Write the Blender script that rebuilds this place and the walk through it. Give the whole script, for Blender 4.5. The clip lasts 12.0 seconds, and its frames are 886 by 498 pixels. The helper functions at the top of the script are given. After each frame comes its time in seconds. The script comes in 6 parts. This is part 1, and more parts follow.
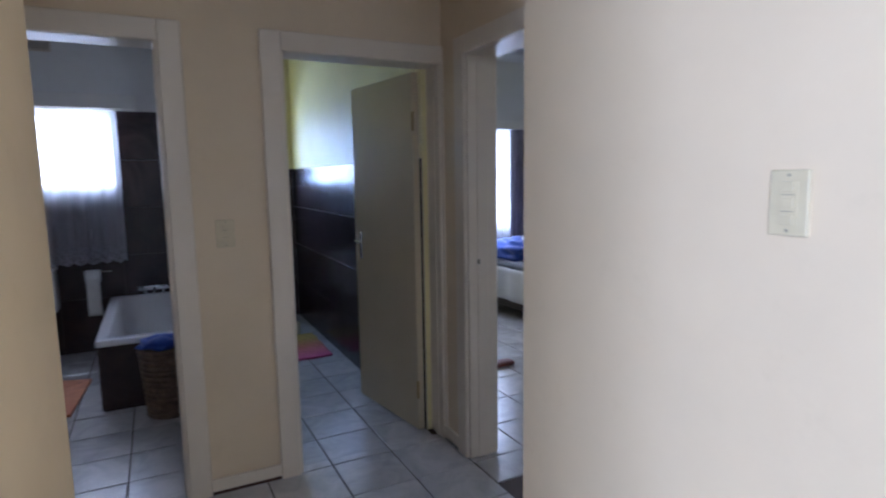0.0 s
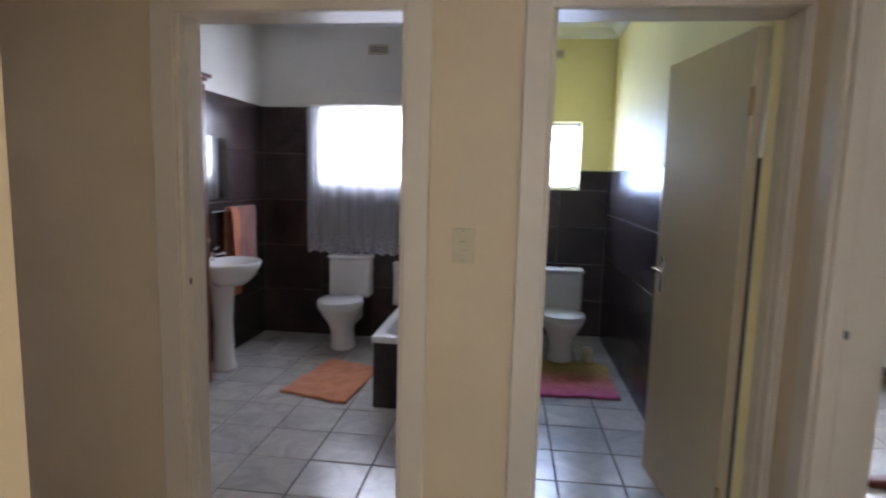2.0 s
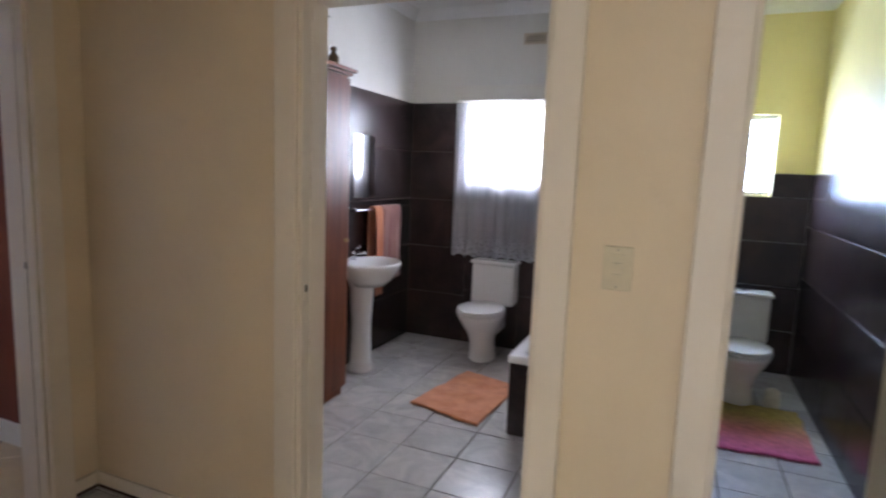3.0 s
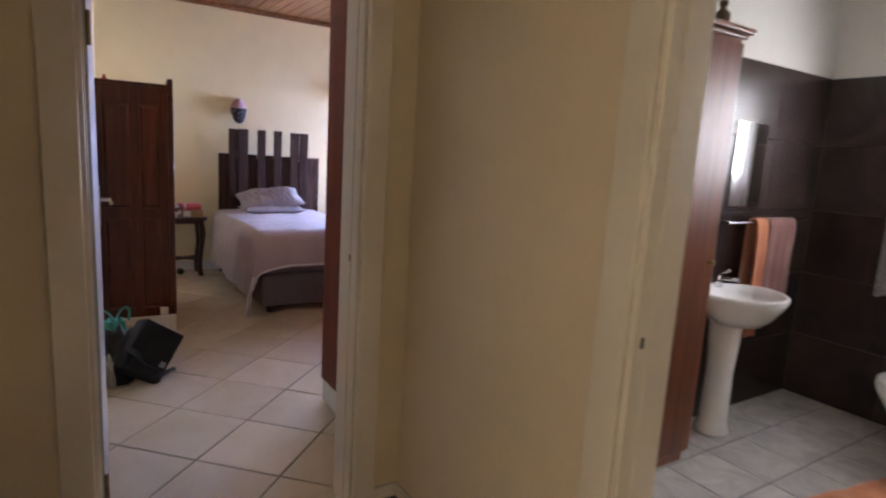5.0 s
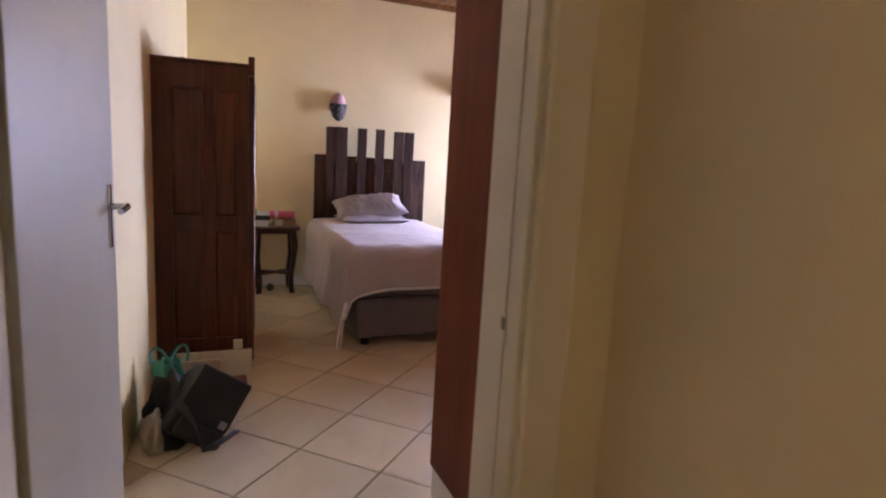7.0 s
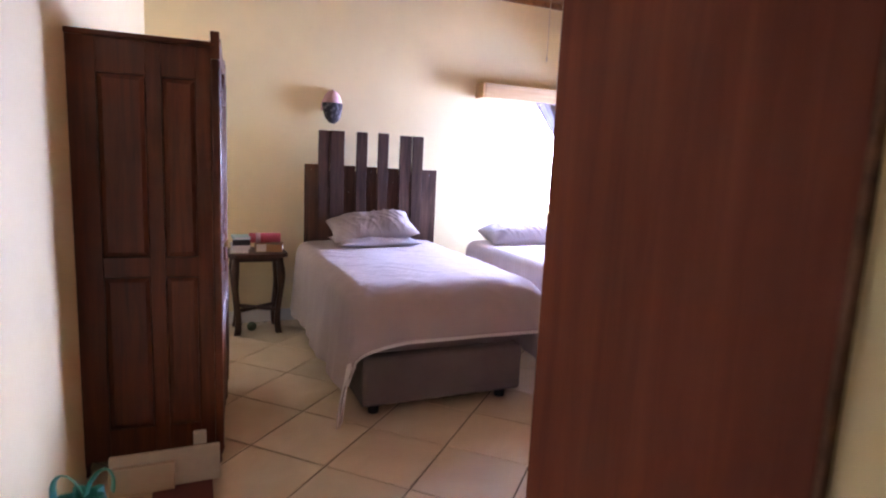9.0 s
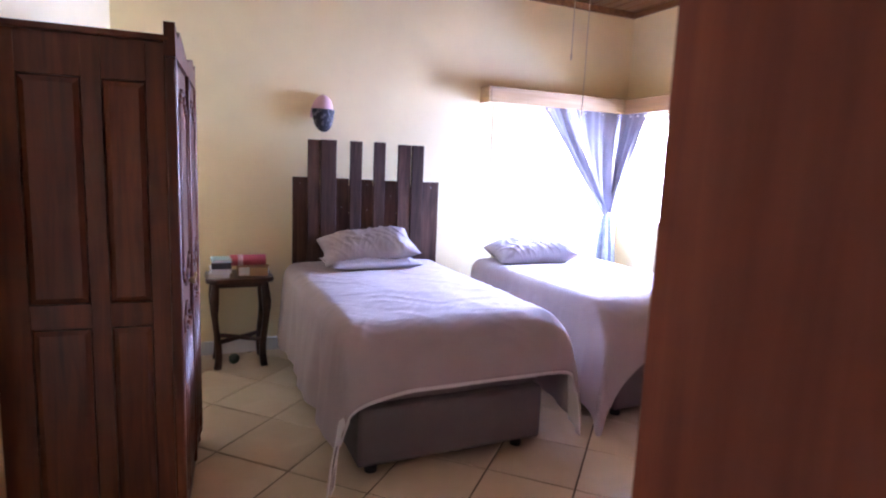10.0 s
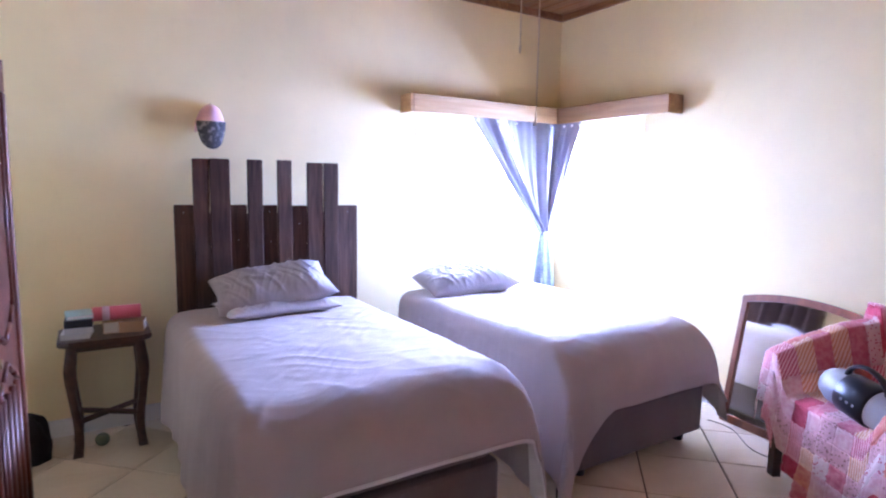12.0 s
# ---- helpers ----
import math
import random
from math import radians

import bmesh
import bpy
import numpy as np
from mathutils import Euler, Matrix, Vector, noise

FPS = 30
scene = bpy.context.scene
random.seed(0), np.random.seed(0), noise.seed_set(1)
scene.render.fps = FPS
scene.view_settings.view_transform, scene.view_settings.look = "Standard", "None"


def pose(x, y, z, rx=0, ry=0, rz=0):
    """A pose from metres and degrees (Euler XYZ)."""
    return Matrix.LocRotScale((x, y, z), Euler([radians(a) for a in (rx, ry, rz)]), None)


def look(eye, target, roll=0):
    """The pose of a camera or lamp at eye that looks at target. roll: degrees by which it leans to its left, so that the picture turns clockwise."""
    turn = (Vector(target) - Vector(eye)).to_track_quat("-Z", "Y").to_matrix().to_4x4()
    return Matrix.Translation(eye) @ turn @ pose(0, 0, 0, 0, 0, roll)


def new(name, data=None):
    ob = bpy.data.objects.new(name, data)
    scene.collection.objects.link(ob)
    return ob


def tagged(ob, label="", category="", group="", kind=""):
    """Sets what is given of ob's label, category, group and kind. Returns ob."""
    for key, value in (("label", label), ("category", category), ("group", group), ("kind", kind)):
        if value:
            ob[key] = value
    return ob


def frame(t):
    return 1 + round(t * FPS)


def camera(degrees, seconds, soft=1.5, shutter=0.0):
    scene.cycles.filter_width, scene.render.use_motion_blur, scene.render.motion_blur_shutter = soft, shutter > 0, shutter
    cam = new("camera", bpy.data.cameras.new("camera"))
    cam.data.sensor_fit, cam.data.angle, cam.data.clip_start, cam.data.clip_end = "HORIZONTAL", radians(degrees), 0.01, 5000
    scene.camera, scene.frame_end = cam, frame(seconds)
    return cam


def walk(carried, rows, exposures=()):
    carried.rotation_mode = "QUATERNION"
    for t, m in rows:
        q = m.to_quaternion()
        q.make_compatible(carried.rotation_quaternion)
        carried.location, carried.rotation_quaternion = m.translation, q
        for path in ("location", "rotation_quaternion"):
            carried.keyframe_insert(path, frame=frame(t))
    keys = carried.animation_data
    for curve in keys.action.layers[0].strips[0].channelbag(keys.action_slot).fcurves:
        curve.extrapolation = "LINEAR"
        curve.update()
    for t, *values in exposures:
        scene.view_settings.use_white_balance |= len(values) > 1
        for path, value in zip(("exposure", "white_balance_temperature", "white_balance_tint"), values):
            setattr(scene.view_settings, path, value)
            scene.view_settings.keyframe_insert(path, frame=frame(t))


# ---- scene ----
cam = camera(75.9, 12.0, 2.1, 0.5)
PATH = [
    (0, (0.432, 0.028, 1.455), (1.324, 1.8, 1.201), -0.9),
    (0.5, (0.538, 0.123, 1.453), (1.183, 2.001, 1.212), -0.3),
    (1, (0.651, 0.329, 1.448), (1.038, 2.277, 1.213), 0.4),
    (1.5, (0.757, 0.53, 1.437), (0.895, 2.51, 1.196), 0.9),
    (2, (0.87, 0.711, 1.453), (0.635, 2.682, 1.206), 1.5),
    (2.5, (0.894, 0.907, 1.432), (0.403, 2.829, 1.177), 2.1),
    (3, (0.852, 1.1, 1.46), (0.092, 2.931, 1.194), 2.3),
    (3.4, (0.815, 1.24, 1.468), (-0.187, 2.948, 1.185), 2.0),
    (3.5, (0.818, 1.258, 1.465), (-0.244, 2.929, 1.182), 2.7),
    (3.7, (0.811, 1.334, 1.475), (-0.395, 2.902, 1.183), 2.9),
    (5.3, (0.296, 1.731, 1.41), (-1.412, 2.72, 1.086), 3.6),
    (5.5, (0.175, 1.79, 1.385), (-1.563, 2.727, 1.066), 3.6),
    (6, (-0.043, 1.909, 1.371), (-1.835, 2.738, 1.049), 3.4),
    (6.5, (-0.315, 1.951, 1.355), (-2.133, 2.719, 1.033), 3.4),
    (7, (-0.556, 1.966, 1.349), (-2.376, 2.732, 1.032), 3.3),
    (7.2, (-0.69, 1.977, 1.355), (-2.503, 2.751, 1.022), 3.3),
    (9, (-1.528, 2.121, 1.38), (-3.337, 2.92, 1.077), 2.8),
    (9.5, (-1.768, 2.192, 1.42), (-3.574, 2.998, 1.121), 2.4),
    (10, (-1.975, 2.253, 1.429), (-3.78, 3.064, 1.142), 2.4),
    (10.5, (-2.171, 2.275, 1.445), (-3.957, 3.134, 1.176), 2.1),
    (11, (-2.309, 2.327, 1.452), (-4.06, 3.262, 1.21), 1.6),
    (11.5, (-2.469, 2.416, 1.478), (-4.18, 3.423, 1.237), 1.2),
    (12, (-2.547, 2.499, 1.465), (-4.228, 3.557, 1.233), 0.9),
]
EXPOSURES = [
    (0.0, -0.86, 5500, 24),
    (0.8, -0.53, 6000, 25),
    (1.5, -0.3, 6150, 23),
    (2.5, -0.0, 6650, 23),
    (3.5, 0.4, 6500, 22),
    (5.5, 0.2, 8350, 24),
    (7.0, 0.24, 9700, 26),
    (9.0, 0.66, 8200, 25),
    (10.5, 0.68, 6800, 23),
    (12.0, 0.72, 6450, 22),
]
walk(cam, [(t, look(eye, target, roll)) for t, eye, target, roll in PATH], EXPOSURES)

# ---- light ----
world = bpy.data.worlds.new("sky")
scene.world = world
world.use_nodes = True
_wn = world.node_tree.nodes
_sky = _wn.new("ShaderNodeTexSky")
_sky.sky_type, _sky.sun_disc = "NISHITA", False
_sky.sun_elevation, _sky.sun_rotation = radians(58), radians(104)
world.node_tree.links.new(_sky.outputs["Color"], _wn["Background"].inputs["Color"])
_wn["Background"].inputs["Strength"].default_value = 0.12

sun = new("sun", bpy.data.lights.new("sun", "SUN"))
sun.data.energy, sun.data.angle, sun.data.color = 3.0, radians(0.5), (1.0, 0.95, 0.87)
sun.matrix_world = look((24, -6, 40), (0, 0, 0))


def window_light(name, x, y, z, w, h, facing, power, color=(0.74, 0.86, 1.0), spread=180):
    """Daylight of the sky in a window's opening."""
    ob = new(name, bpy.data.lights.new(name, "AREA"))
    ob.data.shape, ob.data.size, ob.data.size_y = "RECTANGLE", w, h
    ob.data.energy, ob.data.color = power, color
    ob.data.spread = radians(spread)
    ob.matrix_world = look((x, y, z), (x + facing[0], y + facing[1], z + facing[2]))
    return ob


window_light("daylight_bath", -0.34, 5.84, 1.71, 0.98, 0.64, (0, -1, -0.05), 46)
window_light("daylight_toilet", 1.21, 6.29, 1.685, 0.52, 0.62, (0, -1, -0.05), 44, (0.44, 0.65, 1.0))
window_light("daylight_bedroom_back", -6.50, 5.33, 1.46, 1.25, 0.98, (1, 0, -0.3), 108, (0.31, 0.465, 1.0), 120)
window_light("daylight_bedroom_side", -5.83, 6.24, 1.46, 0.86, 0.98, (0, -1, -0.3), 162, (0.31, 0.465, 1.0), 120)
window_light("daylight_guest", 3.75, 5.9, 1.4, 0.9, 1.1, (0, -1, -0.1), 60)
# window out of view, added to brighten the passage's east wall
window_light("daylight_unseen_lounge", -2.8, -2.0, 1.4, 2.2, 1.5, (1, 0.25, -0.05), 600, (0.62, 0.78, 1.0))

# ---- materials ----


def nodes_of(name):
    m = bpy.data.materials.new(name)
    m.use_nodes = True
    nt = m.node_tree
    return m, nt, nt.nodes["Principled BSDF"]


def put(nt, kind, **values):
    n = nt.nodes.new(kind)
    for k, v in values.items():
        n.inputs[k.replace("_", " ")].default_value = v
    return n


def coords(nt, scale=(1, 1, 1)):
    c = nt.nodes.new("ShaderNodeNewGeometry")
    mp = nt.nodes.new("ShaderNodeMapping")
    mp.inputs["Scale"].default_value = scale
    nt.links.new(c.outputs["Position"], mp.inputs["Vector"])
    return mp.outputs["Vector"]


def ramp(nt, fac, stops):
    r = nt.nodes.new("ShaderNodeValToRGB")
    e = r.color_ramp.elements
    e[0].position, e[0].color = stops[0][0], (*stops[0][1], 1)
    e[1].position, e[1].color = stops[-1][0], (*stops[-1][1], 1)
    for p, c in stops[1:-1]:
        n = e.new(p)
        n.color = (*c, 1)
    nt.links.new(fac, r.inputs["Fac"])
    return r.outputs["Color"]


def bump(nt, bsdf, height, strength=0.2, distance=0.002):
    b = nt.nodes.new("ShaderNodeBump")
    b.inputs["Strength"].default_value, b.inputs["Distance"].default_value = strength, distance
    nt.links.new(height, b.inputs["Height"])
    nt.links.new(b.outputs["Normal"], bsdf.inputs["Normal"])


def mixed(nt, a, b, fac, blend="MIX"):
    m = nt.nodes.new("ShaderNodeMix")
    m.data_type, m.blend_type = "RGBA", blend
    if isinstance(fac, float):
        m.inputs[0].default_value = fac
    else:
        nt.links.new(fac, m.inputs[0])
    for socket, v in ((m.inputs[6], a), (m.inputs[7], b)):
        if isinstance(v, tuple):
            socket.default_value = (*v, 1)
        else:
            nt.links.new(v, socket)
    return m.outputs[2]


def paint(name, color, rough=0.6, uneven=0.06, grime=(0.55, 0.47, 0.36), dirt=0.12, relief=0.12):
    """Wall or trim paint: roller texture, soft unevenness, a few stains."""
    m, nt, b = nodes_of(name)
    v = coords(nt)
    soft = put(nt, "ShaderNodeTexNoise", Scale=1.3, Detail=5.0, Roughness=0.6)
    fine = put(nt, "ShaderNodeTexNoise", Scale=90.0, Detail=3.0)
    spots = put(nt, "ShaderNodeTexNoise", Scale=7.0, Detail=8.0, Roughness=0.7)
    for n in (soft, fine, spots):
        nt.links.new(v, n.inputs["Vector"])
    low = tuple(c * (1 - uneven) for c in color)
    high = tuple(min(1, c * (1 + uneven)) for c in color)
    base = ramp(nt, soft.outputs["Fac"], ((0.3, low), (0.7, high)))
    mask = ramp(nt, spots.outputs["Fac"], ((0.58, (0, 0, 0)), (0.8, (dirt, dirt, dirt))))
    col = mixed(nt, base, tuple(c * g for c, g in zip(color, grime)), mask)
    nt.links.new(col, b.inputs["Base Color"])
    r = nt.nodes.new("ShaderNodeMapRange")
    r.inputs["To Min"].default_value, r.inputs["To Max"].default_value = rough - 0.08, rough + 0.08
    nt.links.new(spots.outputs["Fac"], r.inputs["Value"])
    nt.links.new(r.outputs["Result"], b.inputs["Roughness"])
    bump(nt, b, fine.outputs["Fac"], relief, 0.002)
    return m


def wood(name, dark, light, scale=1.0, rough=0.45, axis="z", relief=0.25, shine=0.5):
    """Grain stretched along one axis of the place."""
    m, nt, b = nodes_of(name)
    s = {"x": (1.2, 16, 16), "y": (16, 1.2, 16), "z": (16, 16, 1.2)}[axis]
    info = nt.nodes.new("ShaderNodeObjectInfo")
    v = coords(nt, tuple(scale * k for k in s))
    add = nt.nodes.new("ShaderNodeVectorMath")
    add.operation = "ADD"
    nt.links.new(v, add.inputs[0])
    mul = nt.nodes.new("ShaderNodeMath")
    mul.operation = "MULTIPLY"
    mul.inputs[1].default_value = 37.0
    nt.links.new(info.outputs["Random"], mul.inputs[0])
    nt.links.new(mul.outputs[0], add.inputs[1])
    grain = put(nt, "ShaderNodeTexNoise", Scale=1.6, Detail=9.0, Roughness=0.62, Distortion=0.6)
    broad = put(nt, "ShaderNodeTexNoise", Scale=0.35, Detail=4.0)
    nt.links.new(add.outputs[0], grain.inputs["Vector"])
    nt.links.new(add.outputs[0], broad.inputs["Vector"])
    mid = tuple((p + q) / 2 for p, q in zip(dark, light))
    col = ramp(nt, grain.outputs["Fac"], ((0.28, dark), (0.52, mid), (0.74, light)))
    tone = ramp(nt, broad.outputs["Fac"], ((0.3, (0.72, 0.72, 0.72)), (0.7, (1.15, 1.15, 1.15))))
    nt.links.new(mixed(nt, col, tone, 1.0, "MULTIPLY"), b.inputs["Base Color"])
    b.inputs["Roughness"].default_value = rough
    b.inputs["Specular IOR Level"].default_value = shine
    bump(nt, b, grain.outputs["Fac"], relief, 0.0015)
    return m


def tile(name, a, b_, rough=0.22, vein=5.0, relief=0.05):
    """Glazed ceramic with a cloudy pattern that differs from tile to tile."""
    m, nt, b = nodes_of(name)
    info = nt.nodes.new("ShaderNodeObjectInfo")
    v = coords(nt)
    add = nt.nodes.new("ShaderNodeVectorMath")
    mul = nt.nodes.new("ShaderNodeMath")
    mul.operation = "MULTIPLY"
    mul.inputs[1].default_value = 53.0
    nt.links.new(info.outputs["Random"], mul.inputs[0])
    nt.links.new(v, add.inputs[0])
    nt.links.new(mul.outputs[0], add.inputs[1])
    n = put(nt, "ShaderNodeTexNoise", Scale=vein, Detail=7.0, Roughness=0.6, Distortion=1.2)
    nt.links.new(add.outputs[0], n.inputs["Vector"])
    col = ramp(nt, n.outputs["Fac"], ((0.3, a), (0.72, b_)))
    tone = ramp(nt, info.outputs["Random"], ((0.0, (0.93, 0.93, 0.93)), (1.0, (1.04, 1.03, 1.02))))
    nt.links.new(mixed(nt, col, tone, 1.0, "MULTIPLY"), b.inputs["Base Color"])
    smear = put(nt, "ShaderNodeTexNoise", Scale=3.0, Detail=6.0)
    nt.links.new(v, smear.inputs["Vector"])
    r = nt.nodes.new("ShaderNodeMapRange")
    r.inputs["To Min"].default_value, r.inputs["To Max"].default_value = rough * 0.85, rough * 1.2
    nt.links.new(smear.outputs["Fac"], r.inputs["Value"])
    nt.links.new(r.outputs["Result"], b.inputs["Roughness"])
    bump(nt, b, n.outputs["Fac"], relief, 0.001)
    return m


def cloth(name, a, b_, weave=700.0, rough=0.9, blotch=6.0, sheen=0.25):
    m, nt, b = nodes_of(name)
    v = coords(nt)
    big = put(nt, "ShaderNodeTexNoise", Scale=blotch, Detail=5.0)
    fine = put(nt, "ShaderNodeTexNoise", Scale=weave, Detail=2.0)
    for n in (big, fine):
        nt.links.new(v, n.inputs["Vector"])
    nt.links.new(ramp(nt, big.outputs["Fac"], ((0.3, a), (0.7, b_))), b.inputs["Base Color"])
    b.inputs["Roughness"].default_value = rough
    b.inputs["Sheen Weight"].default_value = sheen
    bump(nt, b, fine.outputs["Fac"], 0.25, 0.001)
    return m


def plain(name, color, rough=0.4, metal=0.0, speck=0.05):
    m, nt, b = nodes_of(name)
    v = coords(nt)
    n = put(nt, "ShaderNodeTexNoise", Scale=24.0, Detail=6.0)
    nt.links.new(v, n.inputs["Vector"])
    nt.links.new(ramp(nt, n.outputs["Fac"], ((0.3, tuple(c * (1 - speck) for c in color)), (0.7, tuple(min(1, c * (1 + speck)) for c in color)))), b.inputs["Base Color"])
    r = nt.nodes.new("ShaderNodeMapRange")
    r.inputs["To Min"].default_value, r.inputs["To Max"].default_value = max(0.02, rough - 0.06), rough + 0.06
    nt.links.new(n.outputs["Fac"], r.inputs["Value"])
    nt.links.new(r.outputs["Result"], b.inputs["Roughness"])
    b.inputs["Metallic"].default_value = metal
    return m


CREAM = paint("cream_wall_paint", (0.69, 0.545, 0.35), 0.55)
BATHWHITE = paint("white_wall_paint", (0.74, 0.72, 0.66), 0.6)
YELLOW = paint("yellow_enamel_paint", (0.74, 0.64, 0.31), 0.48, relief=0.06)
BEDWALL = paint("ivory_wall_paint", (0.88, 0.725, 0.40), 0.6)
TRIM = paint("cream_gloss_trim", (0.70, 0.60, 0.46), 0.35, dirt=0.2, relief=0.05)
DOORGREY = paint("beige_door_paint", (0.58, 0.475, 0.30), 0.4, relief=0.05)
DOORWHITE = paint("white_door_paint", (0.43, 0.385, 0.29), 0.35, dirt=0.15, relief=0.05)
CEILWHITE = paint("white_ceiling_paint", (0.78, 0.78, 0.76), 0.7)
SKIRTWHITE = paint("white_skirting_paint", (0.75, 0.72, 0.64), 0.4, dirt=0.2)
GREYTILE = tile("pale_grey_floor_tile", (0.42, 0.40, 0.38), (0.62, 0.59, 0.55), 0.2)
IVORYTILE = tile("ivory_floor_tile", (0.71, 0.59, 0.41), (0.81, 0.70, 0.52), 0.22, 2.2)
BROWNTILE = tile("dark_brown_wall_tile", (0.022, 0.012, 0.012), (0.05, 0.028, 0.027), 0.24, 3.0, 0.015)
GROUT = plain("dark_grout", (0.055, 0.038, 0.027), 0.9)
SHEENGROUT = plain("sheen_pale_grout", (0.30, 0.28, 0.27), 0.9)
BROWNGROUT = plain("brown_grout", (0.10, 0.08, 0.075), 0.9)
CEILWOOD = wood("varnished_ceiling_boards", (0.17, 0.065, 0.024), (0.42, 0.19, 0.075), 1.0, 0.35, "x")
CUPWOOD = wood("reddish_brown_board", (0.125, 0.027, 0.0125), (0.20, 0.048, 0.022), 0.7, 0.6, "z", 0.12, 0.2)
WARDWOOD = wood("dark_mahogany", (0.05, 0.0105, 0.0037), (0.17, 0.041, 0.013), 1.0, 0.42, "z", 0.25, 0.28)
WARDWOOD.node_tree.nodes["Principled BSDF"].inputs["Coat Weight"].default_value = 0.1
WARDWOOD.node_tree.nodes["Principled BSDF"].inputs["Coat Roughness"].default_value = 0.36
CABWOOD = wood("bathroom_cabinet_wood", (0.13, 0.038, 0.017), (0.27, 0.083, 0.035), 1.0, 0.35, "z")
PLANKWOOD = wood("weathered_dark_plank", (0.026, 0.012, 0.009), (0.125, 0.062, 0.039), 1.3, 0.75, "z", 0.5, 0.2)
PINE = wood("raw_pine", (0.42, 0.24, 0.10), (0.66, 0.43, 0.21), 0.8, 0.5, "y")
PINEX = wood("raw_pine_along", (0.36, 0.19, 0.085), (0.58, 0.35, 0.17), 0.8, 0.5, "x")
TABLEWOOD = wood("dark_table_wood", (0.035, 0.014, 0.008), (0.12, 0.048, 0.026), 1.4, 0.35, "x")
MIRRORWOOD = wood("orange_brown_frame_wood", (0.15, 0.045, 0.02), (0.27, 0.09, 0.038), 1.0, 0.35, "z")
DUVET = cloth("taupe_duvet_cotton", (0.43, 0.365, 0.35), (0.48, 0.41, 0.395), 900, 0.9, 5.0, 0.08)
DUVETIN = cloth("white_duvet_lining", (0.74, 0.72, 0.70), (0.80, 0.78, 0.76), 900)
PILLOW = cloth("grey_pillow_cotton", (0.38, 0.34, 0.35), (0.44, 0.40, 0.41), 900, 0.9, 6.0, 0.08)
BEDBASE = cloth("brown_grey_bed_base_fabric", (0.12, 0.095, 0.09), (0.15, 0.12, 0.115), 500)
CURTAIN = cloth("grey_curtain_cloth", (0.30, 0.30, 0.36), (0.36, 0.36, 0.43), 800)
BLACK = cloth("black_bag_nylon", (0.008, 0.008, 0.009), (0.016, 0.016, 0.018), 600, 0.7, 6.0, 0.02)
ORANGE = cloth("orange_bath_mat_pile", (0.52, 0.17, 0.07), (0.66, 0.26, 0.12), 260, 0.95, 14.0)
_mat = ORANGE.node_tree
_pile = _mat.nodes["Principled BSDF"].inputs["Base Color"]
_spots = put(_mat, "ShaderNodeTexVoronoi", Scale=6.0)
_mat.links.new(coords(_mat), _spots.inputs["Vector"])
_worn = ramp(_mat, _spots.outputs["Distance"], ((0.09, (0.28, 0.2, 0.16)), (0.16, (1, 1, 1))))
_mat.links.new(mixed(_mat, _pile.links[0].from_socket, _worn, 1.0, "MULTIPLY"), _pile)
PORCELAIN = plain("white_porcelain", (0.78, 0.77, 0.75), 0.1, 0.0, 0.01)
CHROME = plain("chrome", (0.7, 0.7, 0.72), 0.14, 1.0, 0.03)
BRASS = plain("aged_brass", (0.35, 0.24, 0.11), 0.35, 1.0, 0.2)
PLASTIC = plain("cream_switch_plastic", (0.60, 0.50, 0.31), 0.35)
SEAM = plain("grey_beige_plastic", (0.33, 0.28, 0.20), 0.5)
SLOT = plain("dark_slot", (0.10, 0.08, 0.06), 0.6)
SILVER = plain("mirror_silver", (0.9, 0.91, 0.92), 0.02, 1.0, 0.0)
BLACKPLASTIC = plain("black_plastic", (0.015, 0.015, 0.017), 0.35)
GREYPLASTIC = plain("grey_plastic", (0.30, 0.30, 0.31), 0.35)
GREENBAG = plain("green_plastic_film", (0.02, 0.28, 0.20), 0.35)
CARD = plain("cream_cardboard", (0.62, 0.52, 0.38), 0.8)
PAPER = plain("white_paper", (0.78, 0.77, 0.74), 0.8)
REDBOX = plain("dark_red_card", (0.16, 0.035, 0.025), 0.5)
PINK = cloth("pink_fabric", (0.62, 0.09, 0.11), (0.72, 0.14, 0.17), 500)
BLUE = cloth("blue_fabric", (0.02, 0.06, 0.32), (0.04, 0.11, 0.5), 500)
WICKER = plain("brown_wicker", (0.16, 0.10, 0.06), 0.7, 0.0, 0.4)
FRAMEWHITE = plain("white_window_steel", (0.78, 0.78, 0.78), 0.35)

# ---- building helpers ----


def solid(bm, x0, x1, y0, y1, z0, z1, bevel=0.0, segments=2):
    """A box, with its edges rounded if asked."""
    vs = bmesh.ops.create_cube(bm, size=1.0, matrix=Matrix.LocRotScale(((x0 + x1) / 2, (y0 + y1) / 2, (z0 + z1) / 2), None, (x1 - x0, y1 - y0, z1 - z0)))["verts"]
    if bevel:
        es = list({e for v in vs for e in v.link_edges})
        bmesh.ops.bevel(bm, geom=es, offset=bevel, segments=segments, affect="EDGES", profile=0.5)


def tube(bm, a, b, r0, r1=None, n=12, cap=True):
    """A round bar from a to b."""
    a, b = Vector(a), Vector(b)
    m = Matrix.Translation((a + b) / 2) @ (b - a).to_track_quat("Z", "Y").to_matrix().to_4x4()
    bmesh.ops.create_cone(bm, cap_ends=cap, segments=n, radius1=r0, radius2=r0 if r1 is None else r1, depth=(b - a).length, matrix=m)


